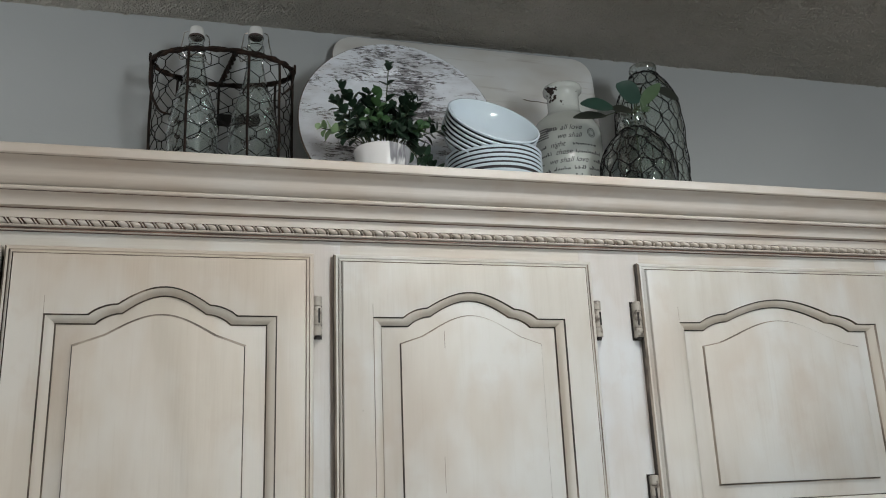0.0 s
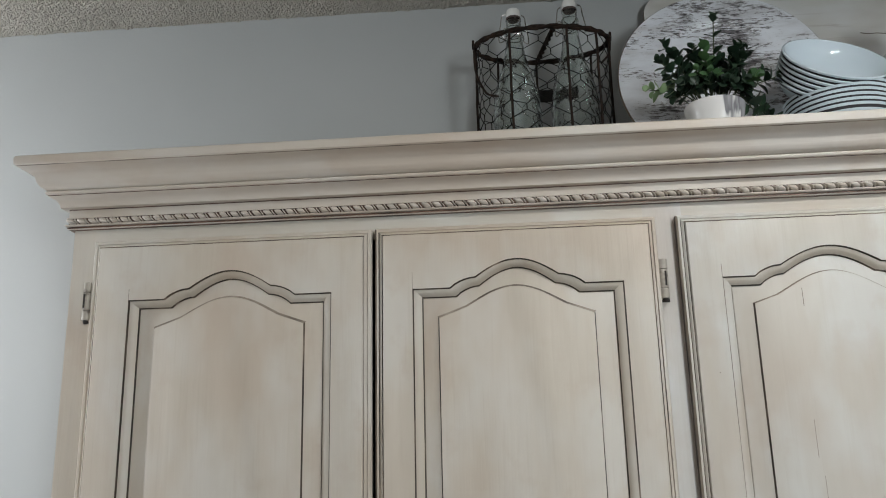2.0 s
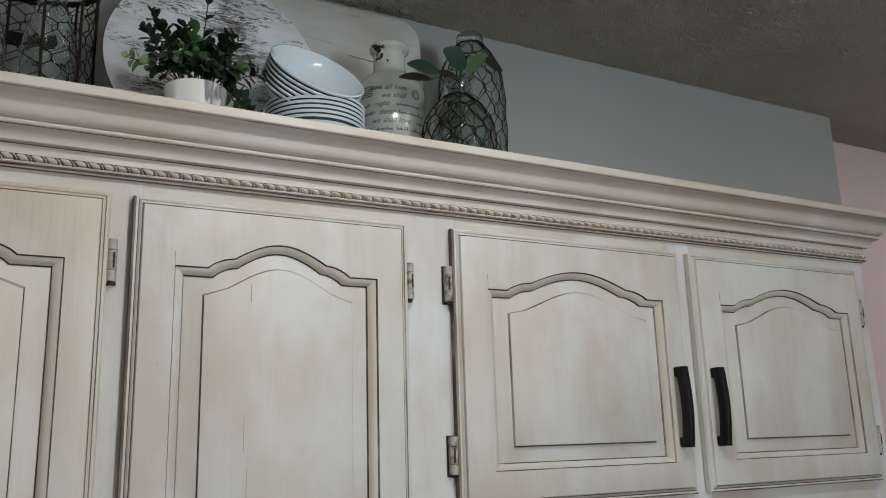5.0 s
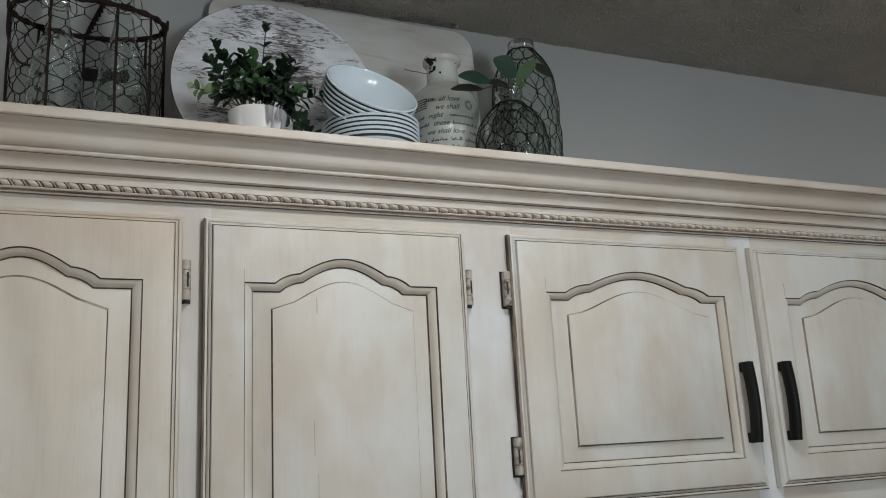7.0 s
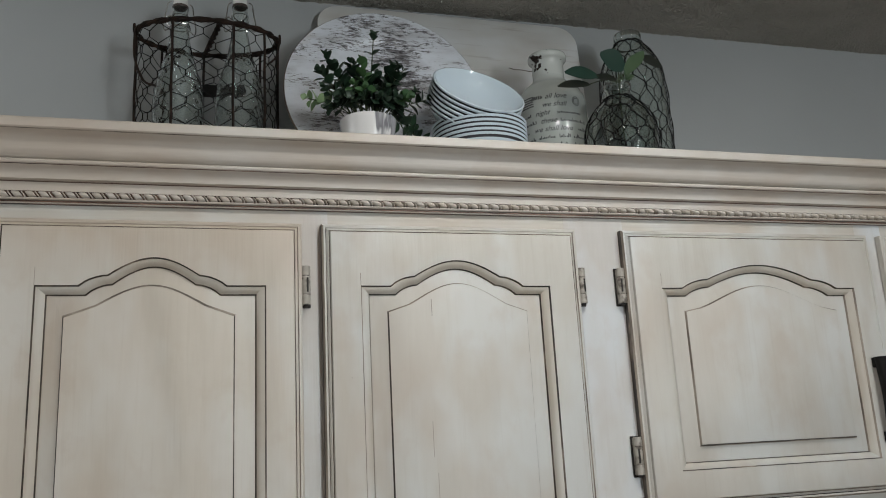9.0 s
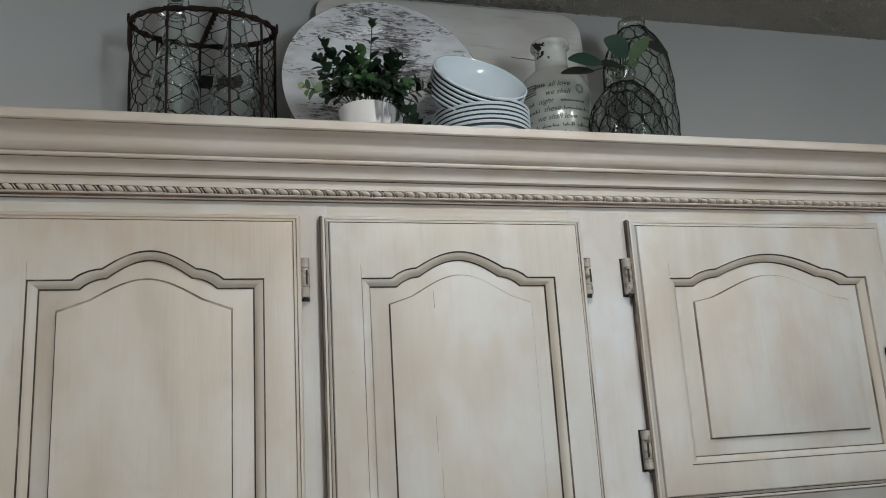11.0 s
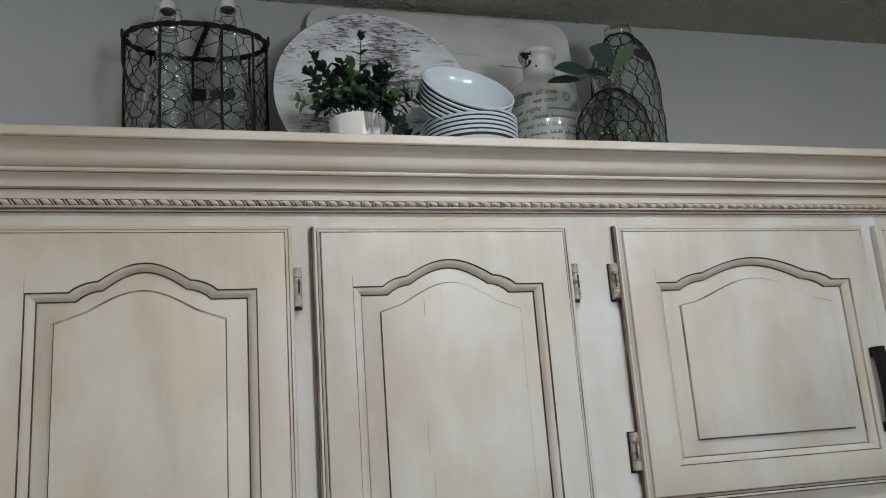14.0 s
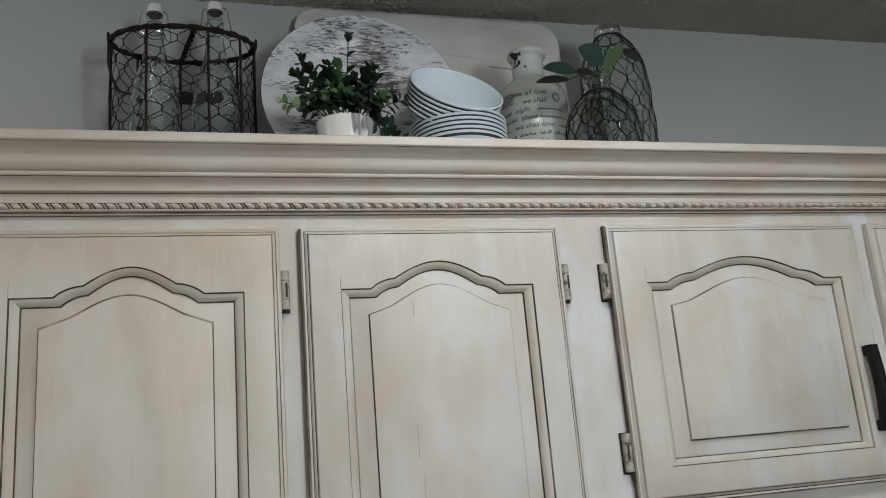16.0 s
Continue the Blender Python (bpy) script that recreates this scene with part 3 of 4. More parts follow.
cabinet("short cream glazed double-door wall cabinet with black pulls", 0.323, 1.405, 1.487,
        [(0.323, 0.423), (0.862, 0.916), (1.355, 1.405)],
        [dict(x0=0.4130, x1=0.8740, z0=1.5320, g0=0.4706, g1=0.8260, gz0=1.5845, gt=1.8582, foot=1, rim=0, flat=0.035, cusp=0.081, hinge_side=-1, label="closed short cream door with an arched raised panel", handle_x=0.8440, seed=9, left=2, right=2, inner=2),
         dict(x0=0.9020, x1=1.3650, z0=1.5320, g0=0.9640, g1=1.3190, gz0=1.5845, gt=1.8582, foot=1, rim=0, flat=0.035, cusp=0.081, hinge_side=1, label="closed short cream door with an arched raised panel", handle_x=0.9300, seed=10, shaded_edge=0, left=2, right=2, inner=2)])

# Range hood under the short cabinet.
hood = thing("range_hood", 0.88, 0.05, 1.347, "black enamelled hood under the short cabinet", "range hood")
b = bmesh.new()
box(b, -0.42, 0.42, 0.02, 0.27, 0.0, 0.138, 0.006)
part("body", b, HOOD_BLACK, hood)

# ---- cornice ----
CX0, CX1 = -0.912, 1.405
# The thin glaze strip above the upper bead also paints in the cove's shade.
PROFILE = [(0.0, 1.9715, 1), (0.0062, 1.9715, 0), (0.0082, 1.9730, 1), (0.0078, 1.9748, 1), (0.0062, 1.9757, 0), (0.0100, 1.9762, 0),
           (0.0112, 1.9776, 0), (0.0098, 1.9790, 1), (0.0070, 1.9795, 1), (0.0070, 1.9874, 1), (0.0092, 1.9878, 0), (0.0096, 1.9892, 2),
           (0.0072, 1.9900, 0), (0.0070, 2.0008, 1), (0.0080, 2.0020, 0), (0.0165, 2.0026, 0), (0.0170, 2.0050, 0), (0.0180, 2.0085, 0),
           (0.0210, 2.0125, 0), (0.0258, 2.0160, 0), (0.0295, 2.0176, 1), (0.0296, 2.0186, 0), (0.0318, 2.0194, 0), (0.0328, 2.0216, 0),
           (0.0318, 2.0240, 2), (0.0304, 2.0248, 0), (0.0335, 2.0262, 0), (0.0385, 2.0300, 0), (0.0420, 2.0354, 0), (0.0438, 2.0425, 0),
           (0.0466, 2.0472, 0), (0.0515, 2.0508, 0), (0.0580, 2.0532, 0), (0.0612, 2.0538, 2), (0.0630, 2.0545, 0), (0.0650, 2.0562, 0),
           (0.0655, 2.0625, 0), (0.0648, 2.0672, 0), (0.0625, 2.0692, 0), (0.0200, 2.0692, 0), (0.0200, 2.0480, 0)]
crown = thing("cornice", 0.2465, FRAME_Y, 1.9715, "cream glazed stepped cornice with rope bead, along the cabinet tops", "moulding")
o = (0.2465, FRAME_Y, 1.9715)
bm = bmesh.new()
rings = []
for p, z, _ in PROFILE:
    rings.append([bm.verts.new(q) for q in ((CX0 - p, WALL_Y - 0.001, z), (CX0 - p, FRAME_Y - p, z), (CX1 + p, FRAME_Y - p, z), (CX1 + p, WALL_Y - 0.001, z))])
for i in range(len(rings) - 1):
    strip(bm, rings[i], rings[i + 1], False, PROFILE[i][2])
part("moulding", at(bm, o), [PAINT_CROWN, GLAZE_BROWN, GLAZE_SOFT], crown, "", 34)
part("deck", at(box(bmesh.new(), CX0 + 0.0002, CX1 - 0.0002, 0.0, WALL_Y - 0.002, DECK - 0.0125, DECK), o), PAINT_H, crown)


def rope_pad(bm, x0, x1, shear):
    """One twist of the rope: a slanted rounded pad."""
    rows = []
    for k, (f, s) in enumerate(((0.0, 0.72), (0.12, 0.95), (0.5, 1.05), (0.88, 0.95), (1.0, 0.72))):
        x = x0 + (x1 - x0) * f
        rows.append([bm.verts.new((x - shear * math.cos(a) * 0.0042, -0.0072 * math.sin(a) * s, 0.0042 * math.cos(a) * min(1.0, s)))
                     for a in [math.pi * j / 7 for j in range(8)]])
    for i in range(4):
        strip(bm, rows[i], rows[i + 1], False)
    bm.faces.new(rows[0])
    bm.faces.new(rows[-1][::-1])


bm = bmesh.new()
rope_pad(bm, 0.0, 0.0098, 0.6)
rope_pad(bm, 0.0120, 0.0137, 0.6)
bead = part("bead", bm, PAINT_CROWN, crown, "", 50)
PITCH = 0.0163
count = int((CX1 - CX0 + 0.02) / PITCH)
for k in range(count):
    ob = bead if k == 0 else bead.copy()
    if k:
        scene.collection.objects.link(ob)
    jitter = random.uniform(-0.0005, 0.0005)
    ob.matrix_basis = pose(CX0 - 0.008 + k * PITCH + jitter - o[0], 0.012 - FRAME_Y, 1.98345 - o[2], random.uniform(-3, 3), random.uniform(-1.5, 1.5), 0)

# ---- things on top of the cabinets ----
# Wire bottle basket, oval, with two swing-top bottles in it.
BX, BY, RX, RY, RIM = -0.207, 0.2165, 0.1145, 0.064, 0.270
basket = thing("wire_basket", BX, BY, DECK, "rusty brown oval wire basket with hexagon netting", "basket")
rg = random.Random(11)


def oval(a, z, k=1.0):
    return Vector((RX * k * math.cos(a), RY * k * math.sin(a), z))


bm = bmesh.new()
for turn in (0.0, math.pi):
    tube(bm, [oval(2 * math.pi * k / 120, RIM + 0.0022 * math.sin(k * 0.55 + turn) + rg.uniform(-0.0006, 0.0006), 1 + 0.018 * math.cos(k * 0.55 + turn)) for k in range(120)], 0.0031, 6, True)
part("rim", bm, RUST, basket, "thick twisted rusty wire rim", 60)
bm = bmesh.new()
tube(bm, [oval(2 * math.pi * k / 60, 0.003) for k in range(60)], 0.0022, 6, True)
tube(bm, [(-RX, 0, 0.003), (RX, 0, 0.003)], 0.0018)
tube(bm, [(0, -RY, 0.003), (0, RY, 0.003)], 0.0018)
part("base_ring", bm, RUST, basket, "", 60)
for a in (180, 241, 290, 322, 0, 40, 94, 132):
    a = radians(a)
    q = [oval(a, 0.003 + (RIM - 0.003) * k / 8) + Vector((rg.uniform(-1, 1), rg.uniform(-1, 1), 0)) * 0.0006 for k in range(9)]
    part("upright", tube(bmesh.new(), q, 0.0022, 6), RUST, basket, "", 60)
bm = bmesh.new()
netting(bm, lambda u, v: oval(2 * math.pi * u, 0.006 + v * (RIM - 0.008), 0.985), 15, 11, 0.00082, rg, 0.16)
part("netting", bm, BLACK_WIRE, basket, "dark hexagon wire netting")
bm = bmesh.new()
for turn in (0.0, math.pi):
    tube(bm, [Vector((0.020 + (-0.026) * t + 0.0022 * math.cos(t * 26 + turn), -RY + 2 * RY * t, RIM + 0.0022 * math.sin(t * 26 + turn))) for t in [k / 40 for k in range(41)]], 0.0030, 6)
part("divider", bm, RUST, basket, "twisted wire bar across the rim", 60)
for s in (-1, 1):
    bm = bmesh.new()
    tube(bm, [Vector((s * (RX + 0.004), 0, RIM)) + Vector((0.0, 0.006 * math.sin(a), 0.008 + 0.007 * -math.cos(a))) for a in [2 * math.pi * k / 16 for k in range(16)]], 0.0022, 6, True)
    part("ear", bm, RUST, basket, "", 60)
# the bail hangs down along the sides
for pts, r in (([(-RX - 0.003, -0.006, RIM), (-RX + 0.000, -0.022, 0.215), (-RX + 0.016, -0.040, 0.168), (-RX + 0.036, -0.055, 0.153)], 0.0020),
               ([(RX + 0.003, -0.006, RIM), (RX - 0.004, -0.028, 0.232), (RX - 0.020, -0.050, 0.205)], 0.0018)):
    part("bail", tube(bmesh.new(), smooth_path(pts, 8), r, 6), RUST, basket, "", 60)
bm = bmesh.new()
q = []
for k in range(9):
    a = radians(95 - k * 5.0)
    q.append((oval(a, 0.190, 0.965), oval(a, 0.213, 0.965)))
lo, hi = [bm.verts.new(a) for a, _ in q], [bm.verts.new(c) for _, c in q]
lo2, hi2 = [bm.verts.new(a * 0.985 + Vector((0, 0, a.z * 0.015))) for a, _ in q], [bm.verts.new(c * 0.985 + Vector((0, 0, c.z * 0.015))) for _, c in q]
strip(bm, lo, hi, False)
strip(bm, hi2, lo2, False)
strip(bm, lo2, lo, False)
strip(bm, hi, hi2, False)
part("tag", bm, TAG_BLACK, basket, "black metal name band")


def bottle(x, y, rz, height):
    b_ = thing("glass_bottle", x, y, DECK + 0.0062, "clear glass swing-top bottle with white stopper, in the wire basket", "bottle", "bottles in the basket", rz)
    s = height
    w = 0.0405
    body = [(w, 0.010), (w, 0.146), (w - 0.0015, 0.162), (0.0350, 0.184), (0.0285, 0.206), (0.0225, 0.228), (0.0178, 0.250)]
    heights = [0.010 + 0.0025 * k for k in range(97)]
    outer = [(w - 0.006, 0.0), (w - 0.0015, 0.003)] + [(float(np.interp(z, [q[1] for q in body], [q[0] for q in body])), z) for z in heights] + [
        (0.0146, 0.270), (0.0132, s - 0.052), (0.0150, s - 0.050), (0.0155, s - 0.044), (0.0150, s - 0.038), (0.0128, s - 0.036), (0.0128, s - 0.026), (0.0138, s - 0.022)]
    inner = [(max(r - 0.0030, 0.006), z + (0.004 if k == 0 else 0.0)) for k, (r, z) in enumerate(outer)]
    inner[0], inner[1] = (0.024, 0.0065), (0.035, 0.0070)
    bm_ = lathe(bmesh.new(), outer + inner[::-1], 60, None, True, True)
    for v in bm_.verts:   # shallow pressed dimples round body and shoulder
        if 0.02 < v.co.z < 0.222:
            cell = int(v.co.z / 0.012)
            q = 1 + 0.022 * math.cos(9 * math.atan2(v.co.y, v.co.x) + math.pi * (cell % 2)) * abs(math.sin(math.pi * v.co.z / 0.012))
            v.co.x, v.co.y = v.co.x * q, v.co.y * q
    part("glass", bm_, CLEAR, b_, "", 40)
    part("washer", lathe(bmesh.new(), [(0.0085, s - 0.0212), (0.0130, s - 0.0210), (0.0135, s - 0.0190), (0.0130, s - 0.0172), (0.009, s - 0.0172)], 24, None, True, True), RUBBER, b_, "", 40)
    part("stopper", lathe(bmesh.new(), [(0.0112, s - 0.0170), (0.0122, s - 0.0150), (0.0122, s - 0.0060), (0.0108, s - 0.0018), (0.006, s - 0.0005)], 24, None, True, True), STOPPER, b_, "white ceramic stopper", 40)
    bm_ = bmesh.new()
    for sy in (-1, 1):
        tube(bm_, smooth_path([(sy * 0.0145, 0, s - 0.010), (sy * 0.020, 0.001, s - 0.014), (sy * 0.0225, 0.002, s - 0.030), (sy * 0.0265, 0.003, s - 0.052), (sy * 0.0245, 0.002, s - 0.064), (sy * 0.0165, 0.0, s - 0.060)], 5), 0.0011, 5)
    tube(bm_, [(0.0165 * math.cos(2 * math.pi * k / 24), 0.0165 * math.sin(2 * math.pi * k / 24), s - 0.058 + 0.002 * math.sin(2 * math.pi * k / 24)) for k in range(24)], 0.0011, 5, True)
    tube(bm_, smooth_path([(-0.0165, 0, s - 0.058), (-0.024, -0.004, s - 0.050), (-0.018, -0.012, s - 0.044), (-0.010, -0.015, s - 0.053), (0.010, -0.015, s - 0.056), (0.0165, -0.004, s - 0.060)], 5), 0.0011, 5)
    part("bail_wire", bm_, BRIGHT_WIRE, b_, "bent steel bail wire", 60)
    return b_


bottle(-0.2535, 0.2175, 12, 0.336)
bottle(-0.1555, 0.2150, -8, 0.345)

# Whitewashed board that leans on the wall, its corners rounded.
BOARD_W, BOARD_H, LEAN_DEG = 0.530, 0.406, 7.0
board = thing("serving_board", 0.252, 0.2560, DECK, "whitewashed cream wooden board with rounded corners, leaning on the wall", "board")
board.matrix_basis = pose(0.252, 0.2560, DECK + 0.003, -LEAN_DEG, 0.35, 0)
bm = bmesh.new()


def rounded(w, h_, r, seg=8):
    out = []
    for cx, cz, a0 in ((w / 2 - r, r, -90), (w / 2 - r, h_ - r, 0), (-w / 2 + r, h_ - r, 90), (-w / 2 + r, r, 180)):
        for k in range(seg + 1):
            a = radians(a0 + 90 * k / seg)
            out.append((cx + r * math.cos(a), cz + r * math.sin(a)))
    return out


shape = rounded(BOARD_W, BOARD_H, 0.042)
inner_shape = [(x * (1 - 0.006 / (BOARD_W / 2)), BOARD_H / 2 + (z - BOARD_H / 2) * (1 - 0.006 / (BOARD_H / 2))) for x, z in shape]
la = [bm.verts.new((x, 0.0, z)) for x, z in inner_shape]
lb = [bm.verts.new((x, 0.0035, z)) for x, z in shape]
lc = [bm.verts.new((x, 0.014, z)) for x, z in shape]
ld = [bm.verts.new((x, 0.018, z)) for x, z in inner_shape]
bm.faces.new(la)
strip(bm, la, lb, mat=0)
strip(bm, lb, lc, mat=1)
strip(bm, lc, ld, mat=1)
bm.faces.new(ld[::-1])
plank = part("plank", bm, [WASHED, BOARD_EDGE], board, "", 40)
bm = bmesh.new()
tube(bm, smooth_path([(0.108, 0.0, 0.2955), (0.122, 0.0, 0.2930), (0.136, 0.0, 0.2932), (0.150, 0.0, 0.2915), (0.166, 0.0, 0.2920)], 5), 0.0009, 5)
part("split", bm, BOARD_EDGE, plank, "dark split along the grain", 60)

# Round charger plate in front of it.
charger = thing("charger_plate", 0.083, 0.148, DECK, "round charger with whitewashed bark pattern, propped against the board", "plate")
charger.matrix_basis = pose(0.0900, 0.150, DECK + 0.0015, -11, 0, 0)
CR = 0.1760
bm = bmesh.new()
prof = [(0.0, 0.0075), (CR * 0.62, 0.0075), (CR * 0.64, 0.0070), (CR * 0.665, 0.0030), (CR * 0.70, 0.0016), (CR * 0.80, 0.0010), (CR - 0.0018, 0.0), (CR - 0.0005, 0.0012), (CR, 0.003), (CR - 0.001, 0.005), (CR * 0.8, 0.008), (CR * 0.66, 0.0125), (0.0, 0.0125)]
rings = []
for r, y in prof:
    rings.append([bm.verts.new((r * math.cos(2 * math.pi * k / 96), y, CR + r * math.sin(2 * math.pi * k / 96))) for k in range(96)] if r else [bm.verts.new((0, y, CR))])
for i in range(len(rings) - 1):
    a, c = rings[i], rings[i + 1]
    m_ = 1 if i in (6, 7, 8, 9) else 0
    if len(a) == 1:
        for k in range(96):
            bm.faces.new((a[0], c[k], c[(k + 1) % 96]))
    elif len(c) == 1:
        for k in range(96):
            bm.faces.new((a[k], a[(k + 1) % 96], c[0]))
    else:
        strip(bm, a, c, True, m_)
part("disc", bm, [BARK, BOARD_EDGE], charger, "", 40)

# Potted artificial greenery.
plant = thing("potted_plant", 0.030, 0.052, DECK, "small bushy dark green artificial plant in a white marbled pot", "plant")
part("pot", lathe(bmesh.new(), [(0.0246, 0.0000), (0.0283, 0.0020), (0.0340, 0.0176), (0.0402, 0.0441), (0.0433, 0.0627), (0.0435, 0.0652), (0.0425, 0.0662), (0.0406, 0.0655), (0.0383, 0.0588), (0.0340, 0.0490)], 48, None, True, False), POT, plant, "", 50)
bm = bmesh.new()
lathe(bm, [(0.0362, 0.054), (0.028, 0.060), (0.012, 0.063)], 24, None, False, True)
part("moss", bm, SOIL, plant)


def oval_leaf(bm, base_, tip_dir, up, length, width, fold=0.18, droop=0.15, mat=0, seg=5):
    """A cupped leaf blade with a pointed oval outline and some thickness in its fold."""
    d = tip_dir.normalized()
    side = d.cross(up)
    side = side.normalized() if side.length > 1e-5 else d.orthogonal().normalized()
    nrm = side.cross(d)
    rows = []
    for k in range(seg + 1):
        t = k / seg
        wv = width * 0.5 * math.sin(math.pi * min(0.97, 0.06 + 0.92 * t)) ** 0.75
        c_ = base_ + d * length * t - nrm * droop * length * t * t
        rows.append([bm.verts.new(c_ - side * wv + nrm * fold * wv), bm.verts.new(c_), bm.verts.new(c_ + side * wv + nrm * fold * wv)])
    for k in range(seg):
        for j in range(2):
            f = bm.faces.new((rows[k][j], rows[k][j + 1], rows[k + 1][j + 1], rows[k + 1][j]))
            f.material_index = mat


rg = random.Random(23)
leaves = bmesh.new()
origin = Vector((0, 0, 0.058))
# sprig tips: place, leaf tone (0 dark, 1 fresh, 2 pale)
SPRIGS = [((-0.063, 0.004, 0.158), 0), ((-0.045, 0.014, 0.148), 0), ((-0.075, -0.006, 0.131), 0), ((-0.025, -0.004, 0.146), 0), ((-0.017, 0.020, 0.155), 0),
          ((-0.010, -0.014, 0.146), 1), ((0.017, 0.010, 0.136), 0), ((0.038, -0.006, 0.145), 0), ((0.052, 0.012, 0.153), 0), ((0.062, 0.020, 0.150), 0),
          ((0.045, -0.016, 0.128), 0), ((0.076, 0.008, 0.115), 0), ((0.097, 0.010, 0.106), 0), ((0.060, -0.024, 0.094), 1), ((0.039, -0.030, 0.088), 0),
          ((-0.093, -0.012, 0.089), 2), ((-0.067, -0.018, 0.103), 0), ((-0.048, -0.028, 0.088), 0), ((-0.010, -0.036, 0.098), 1), ((-0.027, -0.030, 0.104), 1),
          ((0.021, -0.030, 0.104), 0), ((0.020, -0.038, 0.082), 0), ((0.078, 0.016, 0.052), 0), ((0.094, 0.018, 0.046), 0), ((0.057, -0.006, 0.050), 0),
          ((-0.062, -0.012, 0.078), 0), ((-0.030, -0.032, 0.086), 0), ((-0.012, -0.034, 0.088), 0), ((0.008, -0.034, 0.087), 0), ((0.030, -0.032, 0.085), 0), ((-0.046, -0.020, 0.082), 0), ((0.048, -0.018, 0.082), 0), ((0.012, -0.020, 0.098), 0), ((-0.020, -0.018, 0.094), 0), ((0.030, -0.010, 0.100), 0), ((-0.040, -0.008, 0.100), 0), ((-0.035, 0.020, 0.128), 0), ((0.0, 0.026, 0.128), 0), ((0.030, 0.026, 0.126), 0)]


def leaf_pair(p_, d, turn, size, tone, spread):
    sd = d.orthogonal().normalized()
    sd = sd * math.cos(turn) + d.cross(sd) * math.sin(turn)
    for s_ in (-1, 1):
        dr = (sd * s_ * spread + d * rg.uniform(0.35, 0.7) + Vector((rg.uniform(-0.2, 0.2), rg.uniform(-0.35, 0.0), rg.uniform(-0.15, 0.15)))).normalized()
        oval_leaf(leaves, p_ + dr * 0.0014, dr, (d + Vector((0, -0.55, 0.35))).normalized(), size, size * rg.uniform(0.80, 1.0), rg.uniform(0.25, 0.5), rg.uniform(-0.25, 0.2), tone, 6)


def sprig_stem(points):
    path_ = smooth_path(points, 8)
    part("stem", tube(bmesh.new(), path_, 0.0009, 5), STEM, plant, "", 60)
    return path_


for tip, tone in SPRIGS:
    tip = Vector(tip)
    tip.z = tip.z + 0.16 * max(0.0, tip.z - 0.062)
    start = origin + Vector((tip.x * 0.25, tip.y * 0.3, 0))
    path = sprig_stem([start, start.lerp(tip, 0.5) + Vector((0, 0, 0.012 if tip.z > 0.07 else 0.026)), tip])
    ln = sum((path[i + 1] - path[i]).length for i in range(len(path) - 1))
    pairs = max(2, int(ln / 0.0165))
    for j in range(pairs):
        low_ = 0.22 if tip.z > 0.1 else 0.45
        f = low_ + (0.96 - low_) * (j + 0.5) / pairs
        pos = f * (len(path) - 1)
        i = min(int(pos), len(path) - 2)
        d = (path[i + 1] - path[i]).normalized()
        leaf_pair(path[i].lerp(path[i + 1], pos - i), d, rg.uniform(0, math.pi), rg.uniform(0.0155, 0.0215) * (1.0 if f < 0.8 else 0.82), tone if f > 0.45 else 0, 1.0)
    d = (path[-1] - path[-2]).normalized()
    leaf_pair(path[-1], d, rg.uniform(-0.4, 0.4), 0.0105, tone, 0.45)
# one tall sprig stands clear of the rest, its leaves far apart
path = sprig_stem([origin, (0.006, 0.0, 0.128), (0.013, 0.0, 0.212)])
for f, size, spread, turn in ((0.44, 0.017, 1.0, 0.2), (0.52, 0.018, 1.0, 1.3), (0.635, 0.0180, 1.2, 1.5), (0.80, 0.0150, 0.8, 1.6), (0.945, 0.013, 0.35, 0.2), (0.955, 0.013, 0.35, 1.7), (1.0, 0.011, 0.8, 1.6)):
    i = min(int(f * (len(path) - 1)), len(path) - 2)
    leaf_pair(path[i].lerp(path[i + 1], f * (len(path) - 1) - i), (path[i + 1] - path[i]).normalized(), turn, size, 0, spread)
part("foliage", leaves, [LEAF, LEAF_LIGHT, LEAF_PALE], plant, "dark and fresh green round cupped leaves", 180)


# Bowls: an upright nest, and a second nest tipped forward on top of it.
def bowl_mesh(name):
    R = 0.0775
    prof_ = [(0.026, 0.002), (0.030, 0.0), (0.032, 0.002), (0.034, 0.006), (0.050, 0.013), (0.064, 0.026), (0.0734, 0.0411), (0.0757, 0.0456), (R - 0.0006, 0.0472),
             (R, 0.0492), (R - 0.0008, 0.0504), (R - 0.0026, 0.0506), (0.0715, 0.0440), (0.0620, 0.0290), (0.048, 0.0165), (0.030, 0.0105), (0.010, 0.0095)]
    prof_ = [(r, z * 0.84) for r, z in prof_]
    # the dark strip below the rim paints in the shade between bowls
    bm_ = lathe(bmesh.new(), prof_, 56, [0, 0, 0, 0, 0, 0, 1, 0] + [0] * 8, True, True)
    return link_mesh(name, bm_, [PORCELAIN, RIM_SHADE], None, "", 50)


STEP = 0.0073
first = None
for k in range(6):
    m_ = pose(0.2180, 0.0800, DECK + STEP * k, 0, 0, 17 * k)
    if first is None:
        first = tagged(bowl_mesh("cereal_bowl"), "white porcelain bowl with shade painted under its rim, nested in a stack", "bowl", "stacked bowls")
        first.matrix_basis = m_
    else:
        copy_thing(first, m_)
axis = Vector((0.135, -0.74, 0.66)).normalized()
turn = axis.to_track_quat("Z", "Y").to_matrix().to_4x4()
for k in range(6):
    centre = Vector((0.2120, 0.0500, 2.1920)) - axis * (0.0415 + STEP * k)
    ob = copy_thing(first, Matrix.Translation(centre) @ turn)
    tagged(ob, "white porcelain bowl tipped forward on the stack of bowls", "bowl", "tipped bowls")

